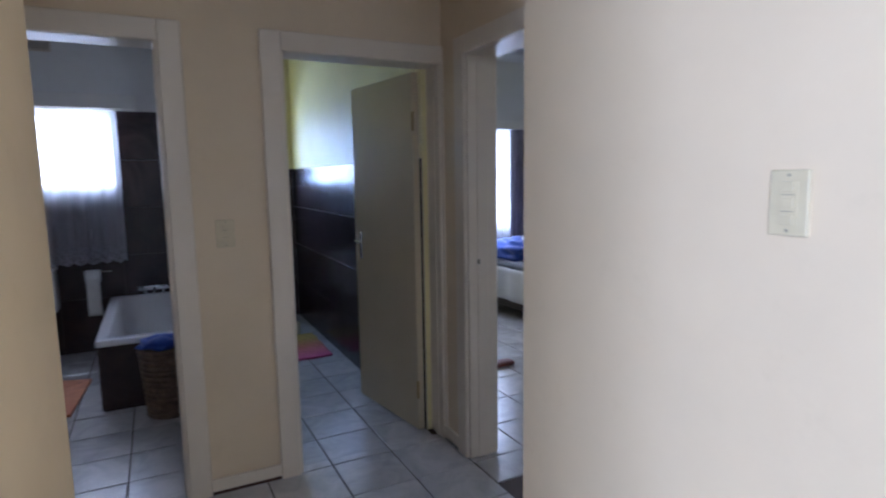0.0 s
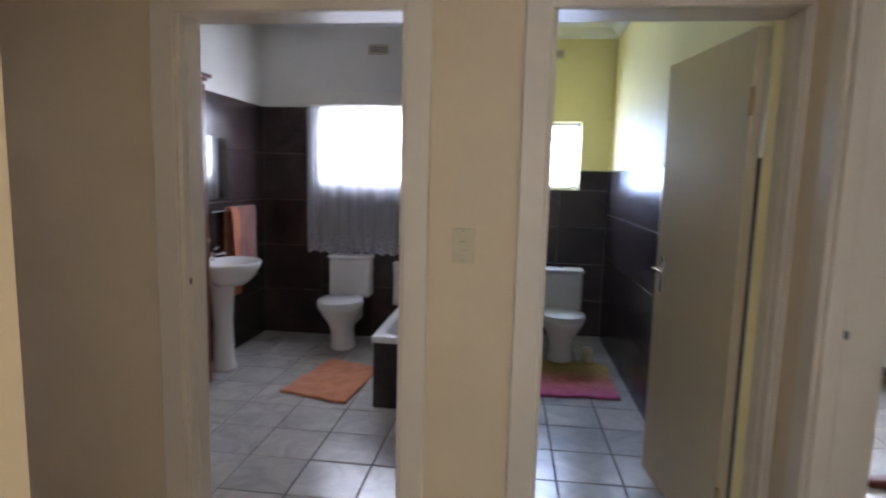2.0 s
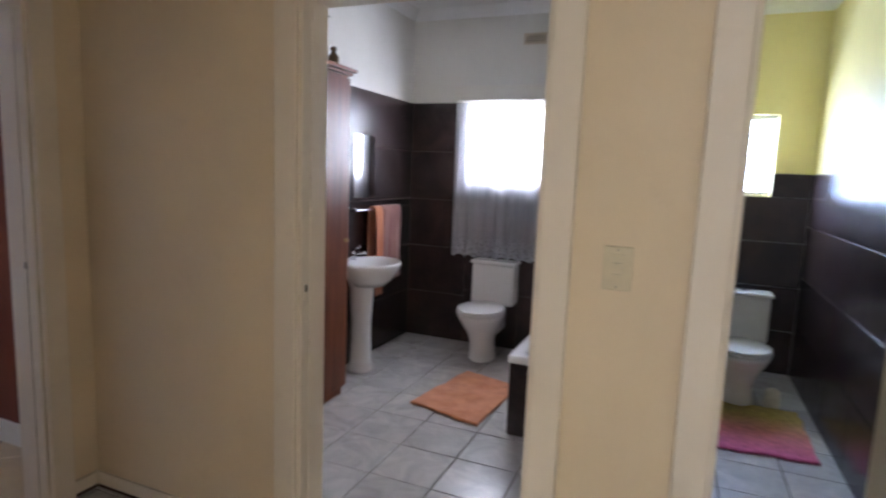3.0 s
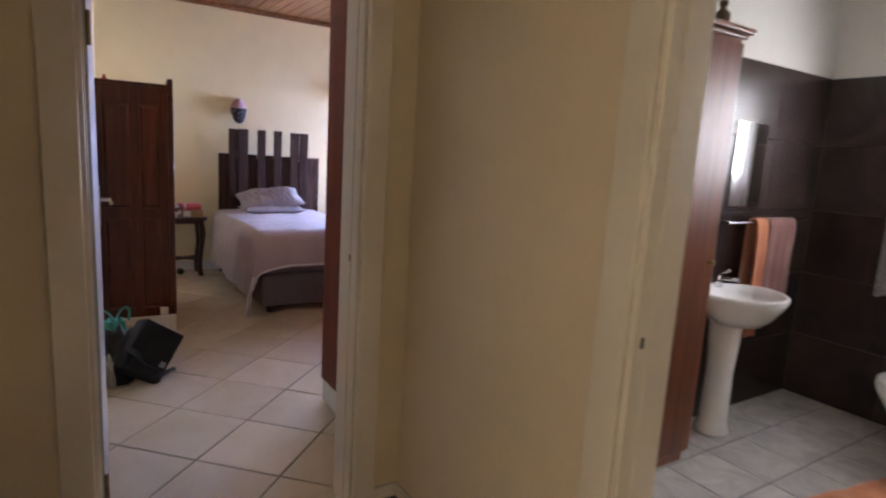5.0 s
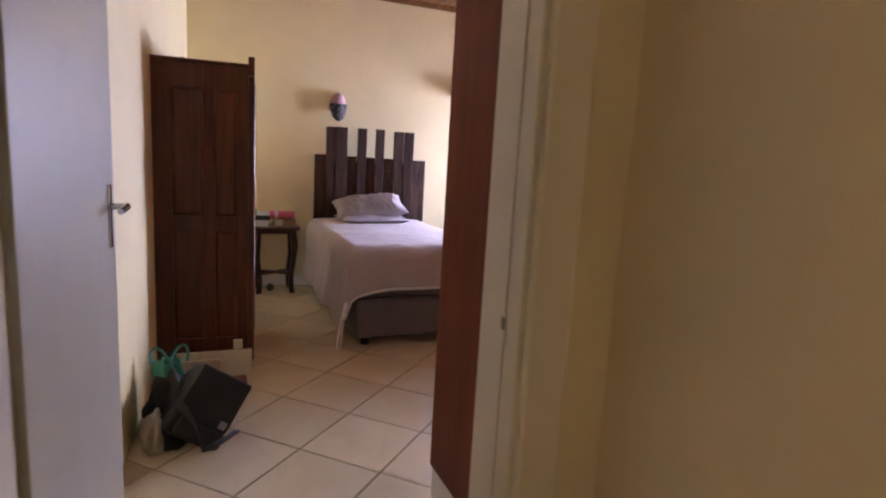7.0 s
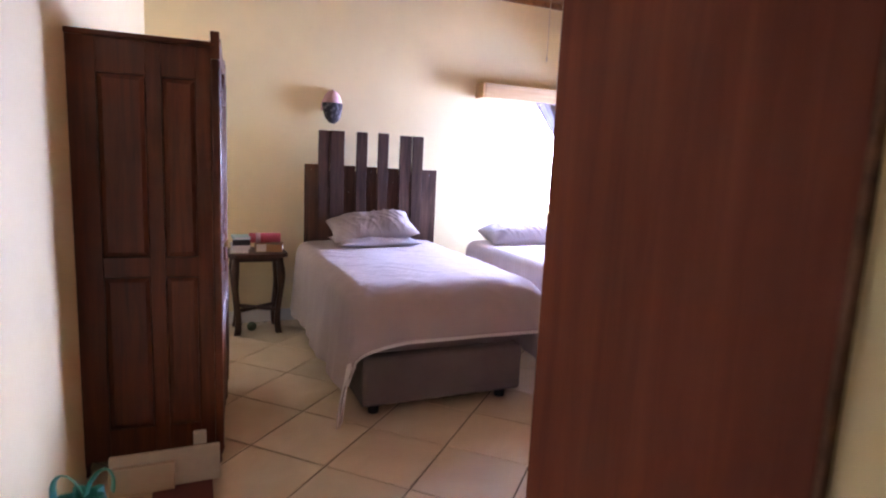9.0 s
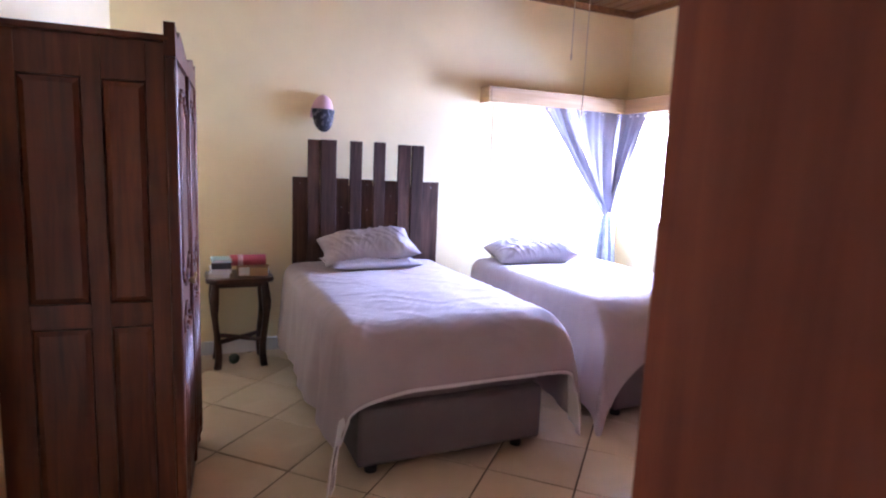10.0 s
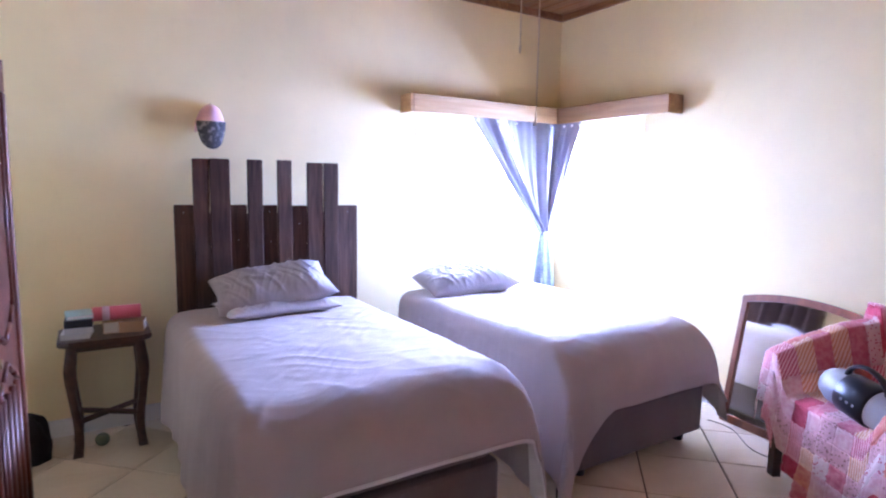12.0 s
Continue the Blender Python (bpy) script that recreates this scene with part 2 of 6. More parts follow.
def lathe(bm, profile, n=24, sx=1.0, sy=1.0, cx=0.0, cy=0.0, shift=None):
    """Rings of (radius, z), squashed by sx and sy; shift(z) moves a ring sideways."""
    rings = []
    for r, z in profile:
        ox, oy = shift(z) if shift else (0, 0)
        rings.append([bm.verts.new((cx + ox + r * sx * math.cos(k * math.tau / n), cy + oy + r * sy * math.sin(k * math.tau / n), z)) for k in range(n)])
    for p, q in zip(rings, rings[1:]):
        for k in range(n):
            bm.faces.new((p[k], p[(k + 1) % n], q[(k + 1) % n], q[k]))
    bm.faces.new(rings[0][::-1])
    bm.faces.new(rings[-1])


def sheet(bm, f, nu, nv):
    """A grid of points f(u, v), u and v from 0 to 1."""
    g = [[bm.verts.new(f(i / nu, j / nv)) for j in range(nv + 1)] for i in range(nu + 1)]
    for i in range(nu):
        for j in range(nv):
            bm.faces.new((g[i][j], g[i + 1][j], g[i + 1][j + 1], g[i][j + 1]))
    return g


def link(name, bm, material, parent=None, smooth=False, thick=0.0):
    me = bpy.data.meshes.new(name)
    bmesh.ops.recalc_face_normals(bm, faces=bm.faces)
    bm.to_mesh(me)
    bm.free()
    me.materials.append(material)
    if smooth:
        me.polygons.foreach_set("use_smooth", [True] * len(me.polygons))
    ob = new(name, me)
    if parent:
        ob.parent = parent
    if thick:
        s = ob.modifiers.new("thickness", "SOLIDIFY")
        s.thickness, s.offset = thick, 0
    return ob


def part(name, bm, material, parent, label="", smooth=False, thick=0.0):
    ob = link(name, bm, material, parent, smooth, thick)
    return tagged(ob, label) if label else ob


def thing(name, label, category, m=None, group=""):
    """An Empty at the base of a thing, whose parts are its children."""
    ob = new(name)
    ob.empty_display_size = 0.1
    if m is not None:
        ob.matrix_basis = m
    return tagged(ob, label, category, group)


def box(*a, **k):
    bm = bmesh.new()
    solid(bm, *a, **k)
    return bm


def boxes(*list_, bevel=0.0):
    bm = bmesh.new()
    for a in list_:
        solid(bm, *a, bevel=bevel)
    return bm


def bar(a, b, r0, r1=None, n=12):
    bm = bmesh.new()
    tube(bm, a, b, r0, r1, n)
    return bm


def structure(name, bm, material, label):
    return tagged(link(name, bm, material), label, name.split("_")[0], "", "structure")


CEIL = 2.80

# ---- walls ----
# hall: x -1.466 to 1.80, y 1.36 to 2.735; passage from the lounge: x 0.24 to 1.40
HY, HT = 2.735, 2.875
BATH_X0, BATH_X1, TOI_X0, TOI_X1, DOOR_H = -0.385, 0.49, 0.975, 1.80, 2.045
structure("wall_doors_hall", boxes((-1.62, BATH_X0, HY, 2.80, 0, CEIL), (BATH_X0, BATH_X1, HY, 2.80, DOOR_H, CEIL), (BATH_X1, TOI_X0, HY, 2.80, 0, CEIL), (TOI_X0, TOI_X1, HY, 2.80, DOOR_H, CEIL), (TOI_X1, 1.95, HY, 2.80, 0, CEIL)), CREAM, "cream painted plaster wall with two doorways")
structure("wall_doors_bath_side", boxes((-1.51, BATH_X0, 2.80, HT, 0, CEIL), (BATH_X0, BATH_X1, 2.80, HT, DOOR_H, CEIL), (BATH_X1, 0.86, 2.80, HT, 0, CEIL)), BATHWHITE, "white painted inner face of the bathroom wall")
structure("wall_doors_toilet_side", boxes((0.86, TOI_X0, 2.80, HT, 0, CEIL), (TOI_X0, TOI_X1, 2.80, HT, DOOR_H, CEIL), (TOI_X1, 1.95, 2.80, HT, 0, CEIL)), YELLOW, "yellow painted inner face of the toilet wall")
BD0, BD1 = 1.65, 2.535
structure("wall_bedroom_door_hall", boxes((-1.55, -1.466, 1.2, BD0, 0, CEIL), (-1.55, -1.466, BD0, BD1, DOOR_H, CEIL), (-1.55, -1.466, BD1, HY, 0, CEIL)), CREAM, "cream painted plaster wall with the bedroom doorway")
structure("wall_bedroom_door_room", boxes((-1.62, -1.55, 1.2, BD0, 0, CEIL), (-1.62, -1.55, BD0, BD1, DOOR_H, CEIL), (-1.62, -1.55, BD1, HY, 0, CEIL)), BEDWALL, "ivory painted plaster wall round the bedroom doorway")
structure("wall_hall_south_west", boxes((-1.62, 0.24, 1.20, 1.36, 0, CEIL)), CREAM, "cream painted plaster wall of the hall")
# south end placed to cast a penumbra on the passage's east wall
structure("wall_passage_west", boxes((0.09, 0.24, 0.35, 1.20, 0, CEIL)), CREAM, "cream painted plaster wall of the passage")
structure("wall_passage_east", boxes((1.36, 1.51, -4.2, 1.36, 0, CEIL)), CREAM, "cream painted plaster wall of the passage with a switch")
structure("wall_hall_south_east", boxes((1.51, 1.80, 1.21, 1.36, 0, CEIL)), CREAM, "cream painted plaster wall of the hall")
GD0, GD1 = 1.62, 2.477
structure("wall_guest_door", boxes((1.80, 1.95, 1.21, GD0, 0, CEIL), (1.80, 1.95, GD0, GD1, DOOR_H, CEIL), (1.80, 1.95, GD1, HY, 0, CEIL)), CREAM, "cream painted plaster wall with a doorway")
# lounge that the walk starts from, added unseen to shape passage light
structure("wall_lounge", boxes((-2.6, 0.09, 0.35, 0.5, 0, CEIL), (-2.75, -2.6, -4.2, -3.1, 0, CEIL), (-2.75, -2.6, -0.9, 0.5, 0, CEIL), (-2.75, -2.6, -3.1, -0.9, 0, 0.7), (-2.75, -2.6, -3.1, -0.9, 2.2, CEIL), (-2.75, 1.51, -4.35, -4.2, 0, CEIL)), BATHWHITE, "unseen white painted lounge walls added round a wide window")
# bathroom: x -1.375 to 0.74, y to 5.655
structure("wall_bath_west", boxes((-1.51, -1.375, HT, 5.655, 0, CEIL)), BATHWHITE, "white painted bathroom wall above dark tiles")
structure("wall_bath_toilet", boxes((0.74, 0.80, HT, 5.655, 0, CEIL)), BATHWHITE, "white painted wall between bathroom and toilet")
BW0, BW1, BWZ0, BWZ1 = -0.83, 0.15, 1.39, 2.03
structure("wall_bath_north", boxes((-1.51, BW0, 5.655, 5.80, 0, CEIL), (BW0, BW1, 5.655, 5.80, 0, BWZ0), (BW0, BW1, 5.655, 5.80, BWZ1, CEIL), (BW1, 0.80, 5.655, 5.80, 0, CEIL)), BATHWHITE, "white painted bathroom wall with a high window")
# toilet: x 0.86 to 1.74, y to 6.1
structure("wall_toilet_west", boxes((0.80, 0.86, HT, 6.10, 0, CEIL)), YELLOW, "yellow painted toilet wall above dark tiles")
structure("wall_toilet_east", boxes((1.745, 1.95, HT, 6.10, 0, CEIL)), YELLOW, "yellow painted toilet wall above dark tiles")
TW0, TW1, TWZ0, TWZ1 = 0.95, 1.475, 1.375, 1.995
structure("wall_toilet_north", boxes((0.80, TW0, 6.10, 6.25, 0, CEIL), (TW0, TW1, 6.10, 6.25, 0, TWZ0), (TW0, TW1, 6.10, 6.25, TWZ1, CEIL), (TW1, 1.95, 6.10, 6.25, 0, CEIL)), YELLOW, "yellow painted toilet wall with a small window")
# bedroom: x -6.15 to -1.62, y from a slightly slanting wall to 5.89
WX, WY, BCEIL = -6.30, 6.03, 2.895
WZ0, WZ1 = 0.965, 1.96
SW_A, SW_B = (-1.62, 1.55), (-6.30, 1.815)


def slanted_wall():
    bm = bmesh.new()
    pts = [(SW_A[0], SW_A[1] - 0.15), (SW_A[0], SW_A[1]), (SW_B[0] - 0.15, SW_B[1] + 0.006), (SW_B[0] - 0.15, SW_B[1] - 0.15)]
    lo = [bm.verts.new((x, y, 0)) for x, y in pts]
    hi = [bm.verts.new((x, y, BCEIL)) for x, y in pts]
    bm.faces.new(lo)
    bm.faces.new(hi)
    for k in range(4):
        bm.faces.new((lo[k], lo[(k + 1) % 4], hi[(k + 1) % 4], hi[k]))
    return bm


structure("wall_bedroom_south", slanted_wall(), BEDWALL, "ivory painted plaster bedroom wall")
structure("wall_bedroom_west", boxes((WX - 0.15, WX, 1.70, 4.67, 0, BCEIL), (WX - 0.15, WX, 4.67, 6.0, 0, WZ0), (WX - 0.15, WX, 4.67, 6.0, WZ1, BCEIL), (WX - 0.15, WX, 6.0, WY + 0.15, 0, BCEIL)), BEDWALL, "ivory painted plaster bedroom wall with a corner window")
structure("wall_bedroom_north", boxes((WX, -6.27, WY, WY + 0.15, 0, BCEIL), (-6.27, -5.39, WY, WY + 0.15, 0, WZ0), (-6.27, -5.39, WY, WY + 0.15, WZ1, BCEIL), (-5.39, -1.51, WY, WY + 0.15, 0, BCEIL)), BEDWALL, "ivory painted plaster bedroom wall with a corner window")
structure("wall_bedroom_east", boxes((-1.9165, -1.62, 2.80, WY, 0, BCEIL), (-1.62, -1.51, 1.45, WY, 2.80, BCEIL)), BEDWALL, "ivory painted stub wall beside the built-in cupboard")
# second bedroom, seen through its doorway
structure("wall_guest_north", boxes((1.95, 3.30, 5.6, 5.75, 0, CEIL), (3.30, 4.30, 5.6, 5.75, 0, 0.85), (3.30, 4.30, 5.6, 5.75, 1.98, CEIL), (4.30, 5.6, 5.6, 5.75, 0, CEIL)), BATHWHITE, "white painted bedroom wall with a window")
structure("wall_guest_east", boxes((5.45, 5.6, 1.3, 5.6, 0, CEIL)), BATHWHITE, "white painted bedroom wall")
structure("wall_guest_south", boxes((1.95, 5.45, 1.3, 1.45, 0, CEIL)), BATHWHITE, "white painted bedroom wall")

# ---- ceilings ----
structure("ceiling_hall", boxes((-1.55, 1.95, 0.5, HT, CEIL, CEIL + 0.1)), CEILWHITE, "white painted ceiling board")
structure("ceiling_bath", boxes((-1.51, 0.80, HT, 5.80, CEIL, CEIL + 0.1)), CEILWHITE, "white painted ceiling board")
structure("ceiling_toilet", boxes((0.80, 1.95, HT, 6.25, CEIL, CEIL + 0.1)), CEILWHITE, "white painted ceiling board")
structure("ceiling_guest", boxes((1.95, 5.6, 1.3, 5.75, CEIL, CEIL + 0.1)), CEILWHITE, "white painted ceiling board")
structure("ceiling_lounge", boxes((-2.75, 1.55, -4.35, 0.5, CEIL, CEIL + 0.1)), CEILWHITE, "white painted ceiling board")


def board_ceiling():
    bm = bmesh.new()
    y = 1.5
    while y < 6.1:
        solid(bm, WX - 0.1, -1.515, y, y + 0.112, BCEIL, BCEIL + 0.03, 0.006, 1)
        y += 0.115
    solid(bm, WX - 0.1, -1.515, 1.45, 6.18, BCEIL + 0.03, BCEIL + 0.08)
    return bm


structure("ceiling_bedroom", board_ceiling(), CEILWOOD, "varnished reddish wooden board ceiling")


def cornice(name, x0, x1, y0, y1, s, material, label):
    """Four strips with a sloping inner face under the ceiling."""
    bm = bmesh.new()
    for (ax, ay), (bx, by), (nx, ny) in (((x0, y0), (x1, y0), (0, 1)), ((x0, y1), (x1, y1), (0, -1)), ((x0, y0), (x0, y1), (1, 0)), ((x1, y0), (x1, y1), (-1, 0))):
        ring = []
        for px, py in ((ax, ay), (bx, by)):
            ring.append([bm.verts.new((px + nx * o, py + ny * o, CEIL - 0.001 - d)) for o, d in ((0.001, 0), (s, 0), (s * 0.6, s * 0.25), (s * 0.25, s * 0.6), (0.001, s))])
        a, b = ring
        for k in range(5):
            bm.faces.new((a[k], a[(k + 1) % 5], b[(k + 1) % 5], b[k]))
        bm.faces.new(a)
        bm.faces.new(b)
    return structure(name, bm, material, label)


cornice("trim_bath_cornice", -1.375, 0.74, HT, 5.655, 0.075, CEILWHITE, "white coved plaster cornice")
cornice("trim_toilet_cornice", 0.86, 1.745, HT, 6.10, 0.075, CEILWHITE, "white coved plaster cornice")
cornice("trim_guest_cornice", 1.95, 5.45, 1.45, 5.6, 0.075, CEILWHITE, "white coved plaster cornice")
structure("trim_bedroom_ceiling", boxes((WX, WX + 0.03, 1.82, WY, BCEIL - 0.055, BCEIL), (WX + 0.03, -1.9, WY - 0.03, WY, BCEIL - 0.055, BCEIL), bevel=0.006), CEILWOOD, "varnished wooden quarter-round under the board ceiling")


def backdrop(name, x0, x1, y0, y1, z0, z1, strength):
    """The over-bright yard and sky outside a window."""
    m, nt, b = nodes_of(name)
    b.inputs["Base Color"].default_value = (0.8, 0.8, 0.8, 1)
    b.inputs["Emission Color"].default_value = (0.93, 0.97, 1.0, 1)
    b.inputs["Emission Strength"].default_value = strength
    return structure(name, box(x0, x1, y0, y1, z0, z1), m, "over-bright hazy daylight outside the window")


backdrop("backdrop_bath", -2.2, 1.6, 7.4, 7.5, -0.3, 4.2, 4.0)
backdrop("backdrop_toilet", 1.7, 4.2, 7.4, 7.5, -0.3, 4.2, 4.0)
backdrop("backdrop_bedroom_west", -8.3, -8.2, 3.0, 8.5, -0.3, 4.2, 4.0)
backdrop("backdrop_bedroom_north", -8.1, -2.4, 7.9, 8.0, -0.3, 4.2, 4.0)
structure("ground", boxes((-60, 60, -60, 60, -0.3, -0.15)), plain("dry_yard_earth", (0.25, 0.19, 0.13), 0.9, 0.0, 0.2), "dry earth round the house")

# ---- doorways of the hall ----


def door_frame(name, m, width, depth, label):
    """Jambs, head and flat architraves round an opening that runs along local x, the hall in front of it at negative y."""
    f = thing(name, label, "door frame", m)
    for n, x0, x1 in (("jamb", 0.0, 0.022), ("jamb", width - 0.022, width)):
        part(n, box(x0, x1, -0.004, depth + 0.004, 0, 2.035, bevel=0.003), TRIM, f)
    part("head", box(0.022, width - 0.022, -0.004, depth + 0.004, 2.025, 2.045, bevel=0.003), TRIM, f)
    for x0, x1 in ((0.022, 0.027), (width - 0.027, width - 0.022)):
        part("door_stop", box(x0, x1, 0.045, depth - 0.045, 0, 2.0, bevel=0.002), TRIM, f)
    for y0, y1 in ((-0.022, -0.001), (depth + 0.001, depth + 0.022)):
        part("architrave", box(-0.085, 0.008, y0, y1, 0, 2.115, bevel=0.006), TRIM, f)
        part("architrave", box(width - 0.008, width + 0.085, y0, y1, 0, 2.115, bevel=0.006), TRIM, f)
        part("architrave_head", box(0.008, width - 0.008, y0, y1, 2.026, 2.115, bevel=0.006), TRIM, f)
    return f


def strike_plate(f, x, y, z):
    s = part("strike_plate", box(x - 0.003, x + 0.003, y - 0.009, y + 0.009, z - 0.03, z + 0.03, bevel=0.001), TRIM, f, "painted-over strike plate")
    part("latch_hole", box(x - 0.004, x + 0.004, y - 0.007, y + 0.007, z - 0.002, z + 0.024), SLOT, s)


D = HT - HY
bath_frame = door_frame("door_frame", pose(BATH_X0, HY, 0), BATH_X1 - BATH_X0, D, "cream gloss painted door frame of the bathroom doorway")
strike_plate(bath_frame, 0.023, 0.02, 1.02)
toilet_frame = door_frame("door_frame", pose(TOI_X0, HY, 0), TOI_X1 - TOI_X0, D, "cream gloss painted door frame of the toilet doorway")
bed_frame = door_frame("door_frame", pose(-1.466, BD0, 0, 0, 0, 90), BD1 - BD0, 0.154, "scuffed cream painted door frame of the bedroom doorway")
strike_plate(bed_frame, BD1 - BD0 - 0.023, 0.05, 1.02)
guest_frame = door_frame("door_frame", pose(1.80, GD1, 0, 0, 0, -90), GD1 - GD0, 0.15, "pale painted door frame of the guest bedroom doorway")
strike_plate(guest_frame, 0.023, 0.05, 1.02)


def lever(parent, x, y, z, side, reach):
    """A lever handle on a long plate; side: the way it stands out along y; reach: the way the lever points along x."""
    plate = part("handle_plate", box(x - 0.015, x + 0.015, min(y, y + side * 0.006), max(y, y + side * 0.006), z - 0.115, z + 0.06, bevel=0.002), CHROME, parent, "chrome handle plate")
    part("spindle", bar((x, y, z), (x, y + side * 0.05, z), 0.009), CHROME, plate)
    bm = bmesh.new()
    tube(bm, (x, y + side * 0.045, z), (x + reach * 0.1, y + side * 0.045, z - 0.004), 0.0095, 0.008)
    part("lever", bm, CHROME, plate, "chrome lever handle")


def flush_door(name, m, width, material, label, handle_side, hz=1.05):
    """A flush leaf hinged at local x 0, its face along x."""
    d = thing(name, label, "door", m)
    part("leaf", box(0, width, -0.02, 0.02, 0.008, 2.008, bevel=0.003), material, d)
    lever(d, width - 0.075, 0.02 if handle_side > 0 else -0.02, hz, handle_side, -1)
    lever(d, width - 0.075, -0.02 if handle_side > 0 else 0.02, hz, -handle_side, -1)
    for z in (0.25, 1.75):
        part("hinge", bar((-0.006, handle_side * 0.024, z - 0.05), (-0.006, handle_side * 0.024, z + 0.05), 0.007), BRASS, d, "worn brass butt hinge")
    return d


# toilet door stands open into the toilet; bedroom door against the bedroom's wall
flush_door("door", pose(1.716, 2.884, 0, 0, 0, 98.8), 0.715, DOORGREY, "open flush door painted matt beige with a chrome lever", 1)
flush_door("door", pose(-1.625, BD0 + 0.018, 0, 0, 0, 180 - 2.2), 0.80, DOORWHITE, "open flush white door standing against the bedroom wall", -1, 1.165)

# ---- switches ----


def switch(m, label, w=0.072, h=0.12):
    """A plate upright on a wall that faces local -y."""
    s = thing("light_switch", label, "light switch", m)
    part("plate", box(-w / 2, w / 2, -0.009, 0, -h / 2, h / 2, bevel=0.003), PLASTIC, s)
    part("surround", box(-w * 0.24, w * 0.24, -0.0105, -0.009, -h * 0.33, h * 0.33, bevel=0.0006), PLASTIC, s)
    for z in (0.25, 0.0, -0.25):
        part("rocker", box(-w * 0.15, w * 0.15, -0.0135, -0.0105, (z - 0.075) * h, (z + 0.075) * h, bevel=0.0012), PLASTIC, s)
    for z in (0.125, -0.125):
        part("seam", box(-w * 0.15, w * 0.15, -0.0112, -0.0102, z * h - 0.0008, z * h + 0.0008), SEAM, s)
    for z in (0.42, -0.42):
        part("screw", bar((0, -0.009, z * h), (0, -0.0105, z * h), 0.0028, None, 10), SEAM, s)
    return s


switch(pose(0.703, HY, 1.215), "cream plastic light switch on the hall wall", 0.08, 0.124)
switch(pose(1.36, 0.602, 1.403, 0, 0, -90), "cream plastic light switch on the passage wall", 0.066, 0.108)
switch(pose(-1.765, 2.80, 1.39), "cream plastic light switch on the stub wall by the cupboard")

# ---- skirtings ----
structure("baseboard_hall", boxes((-1.466, BATH_X0 - 0.085, HY - 0.014, HY, 0.016, 0.075), (BATH_X1 + 0.085, TOI_X0 - 0.085, HY - 0.014, HY, 0.016, 0.075), (-1.466, -1.452, 1.36, BD0 - 0.085, 0.016, 0.075), (-1.466, -1.452, BD1 + 0.085, HY - 0.014, 0.016, 0.075), (1.786, 1.80, GD1 + 0.085, HY, 0.016, 0.075), bevel=0.004), TRIM, "cream painted low skirting above a dark gap strip")
# solid strip in the gap, coloured dark so that the gap reads dark
structure("trim_hall_gap", boxes((-1.452, BATH_X0 - 0.086, HY - 0.011, HY - 0.001, 0.0005, 0.016), (BATH_X1 + 0.086, TOI_X0 - 0.086, HY - 0.011, HY - 0.001, 0.0005, 0.016), (-1.465, -1.4545, 1.361, BD0 - 0.086, 0.0005, 0.016), (-1.465, -1.4545, BD1 + 0.086, HY - 0.012, 0.0005, 0.016)), plain("dark_brown_gap_strip", (0.06, 0.028, 0.018), 0.9), "dark brown strip that darkens the gap under the skirting")
structure("baseboard_passage", boxes((1.346, 1.36, -4.0, 1.36, 0.016, 0.075), (0.24, 0.254, 0.35, 1.36, 0.016, 0.075), bevel=0.004), TRIM, "cream painted low skirting")
structure("baseboard_bedroom", boxes((WX, WX + 0.016, 1.83, WY, 0.0, 0.10), (WX + 0.016, -2.56, WY - 0.016, WY, 0.0, 0.10), (-1.885, -1.62, 2.784, 2.80, 0, 0.13), bevel=0.004), SKIRTWHITE, "white painted skirting board")

# ---- wall tiles ----


def wall_tiles(parent, axis, plane, out, a0, a1, z0, z1, width, rows):
    """Upright tiles on a wall; axis: the one that the wall runs along; out: the way the tiles stand out."""
    h = (z1 - z0) / rows
    cols = max(1, round((a1 - a0) / width))
    w = (a1 - a0) / cols
    bm = bmesh.new()
    solid(bm, -w / 2 + 0.002, w / 2 - 0.002, -0.004, 0.004, -h / 2 + 0.0025, h / 2 - 0.0025, 0.0015, 1)
    me = bpy.data.meshes.new("wall_tile")
    bm.to_mesh(me)
    bm.free()
    me.materials.append(BROWNTILE)
    for i in range(cols):
        for j in range(rows):
            ob = new("wall_tile", me)
            a, z = a0 + (i + 0.5) * w, z0 + (j + 0.5) * h
            if axis == "x":
                ob.location = (a, plane + out * 0.0075, z)
            else:
                ob.location, ob.rotation_euler = (plane + out * 0.0075, a, z), (0, 0, radians(90))
            ob.parent = parent


def tile_bed(name, *b):
    # toilet joints get a paler grout, the window's sheen put into its colour
    grout = SHEENGROUT if "toilet" in name else BROWNGROUT
    return structure(name, box(*b), grout, "grout behind dark brown wall tiles")


wall_tiles(tile_bed("trim_bath_tiles_west", -1.375, -1.371, HT, 5.655, 0, 2.045), "y", -1.375, 1, HT, 5.645, 0.0, 2.045, 0.56, 5)
wall_tiles(tile_bed("trim_bath_tiles_north", -1.371, BW0, 5.651, 5.655, 0, 2.045), "x", 5.655, -1, -1.365, BW0, 0.0, 2.045, 0.56, 5)
wall_tiles(tile_bed("trim_bath_tiles_sill", BW0, BW1, 5.651, 5.655, 0, BWZ0), "x", 5.655, -1, BW0, BW1, 0.0, BWZ0, 0.56, 3)
wall_tiles(tile_bed("trim_bath_tiles_corner", BW1, 0.736, 5.651, 5.655, 0, 2.045), "x", 5.655, -1, BW1, 0.73, 0.0, 2.045, 0.56, 5)
wall_tiles(tile_bed("trim_bath_tiles_east", 0.736, 0.74, HT, 5.651, 0, 2.045), "y", 0.74, -1, HT, 5.645, 0.0, 2.045, 0.56, 5)
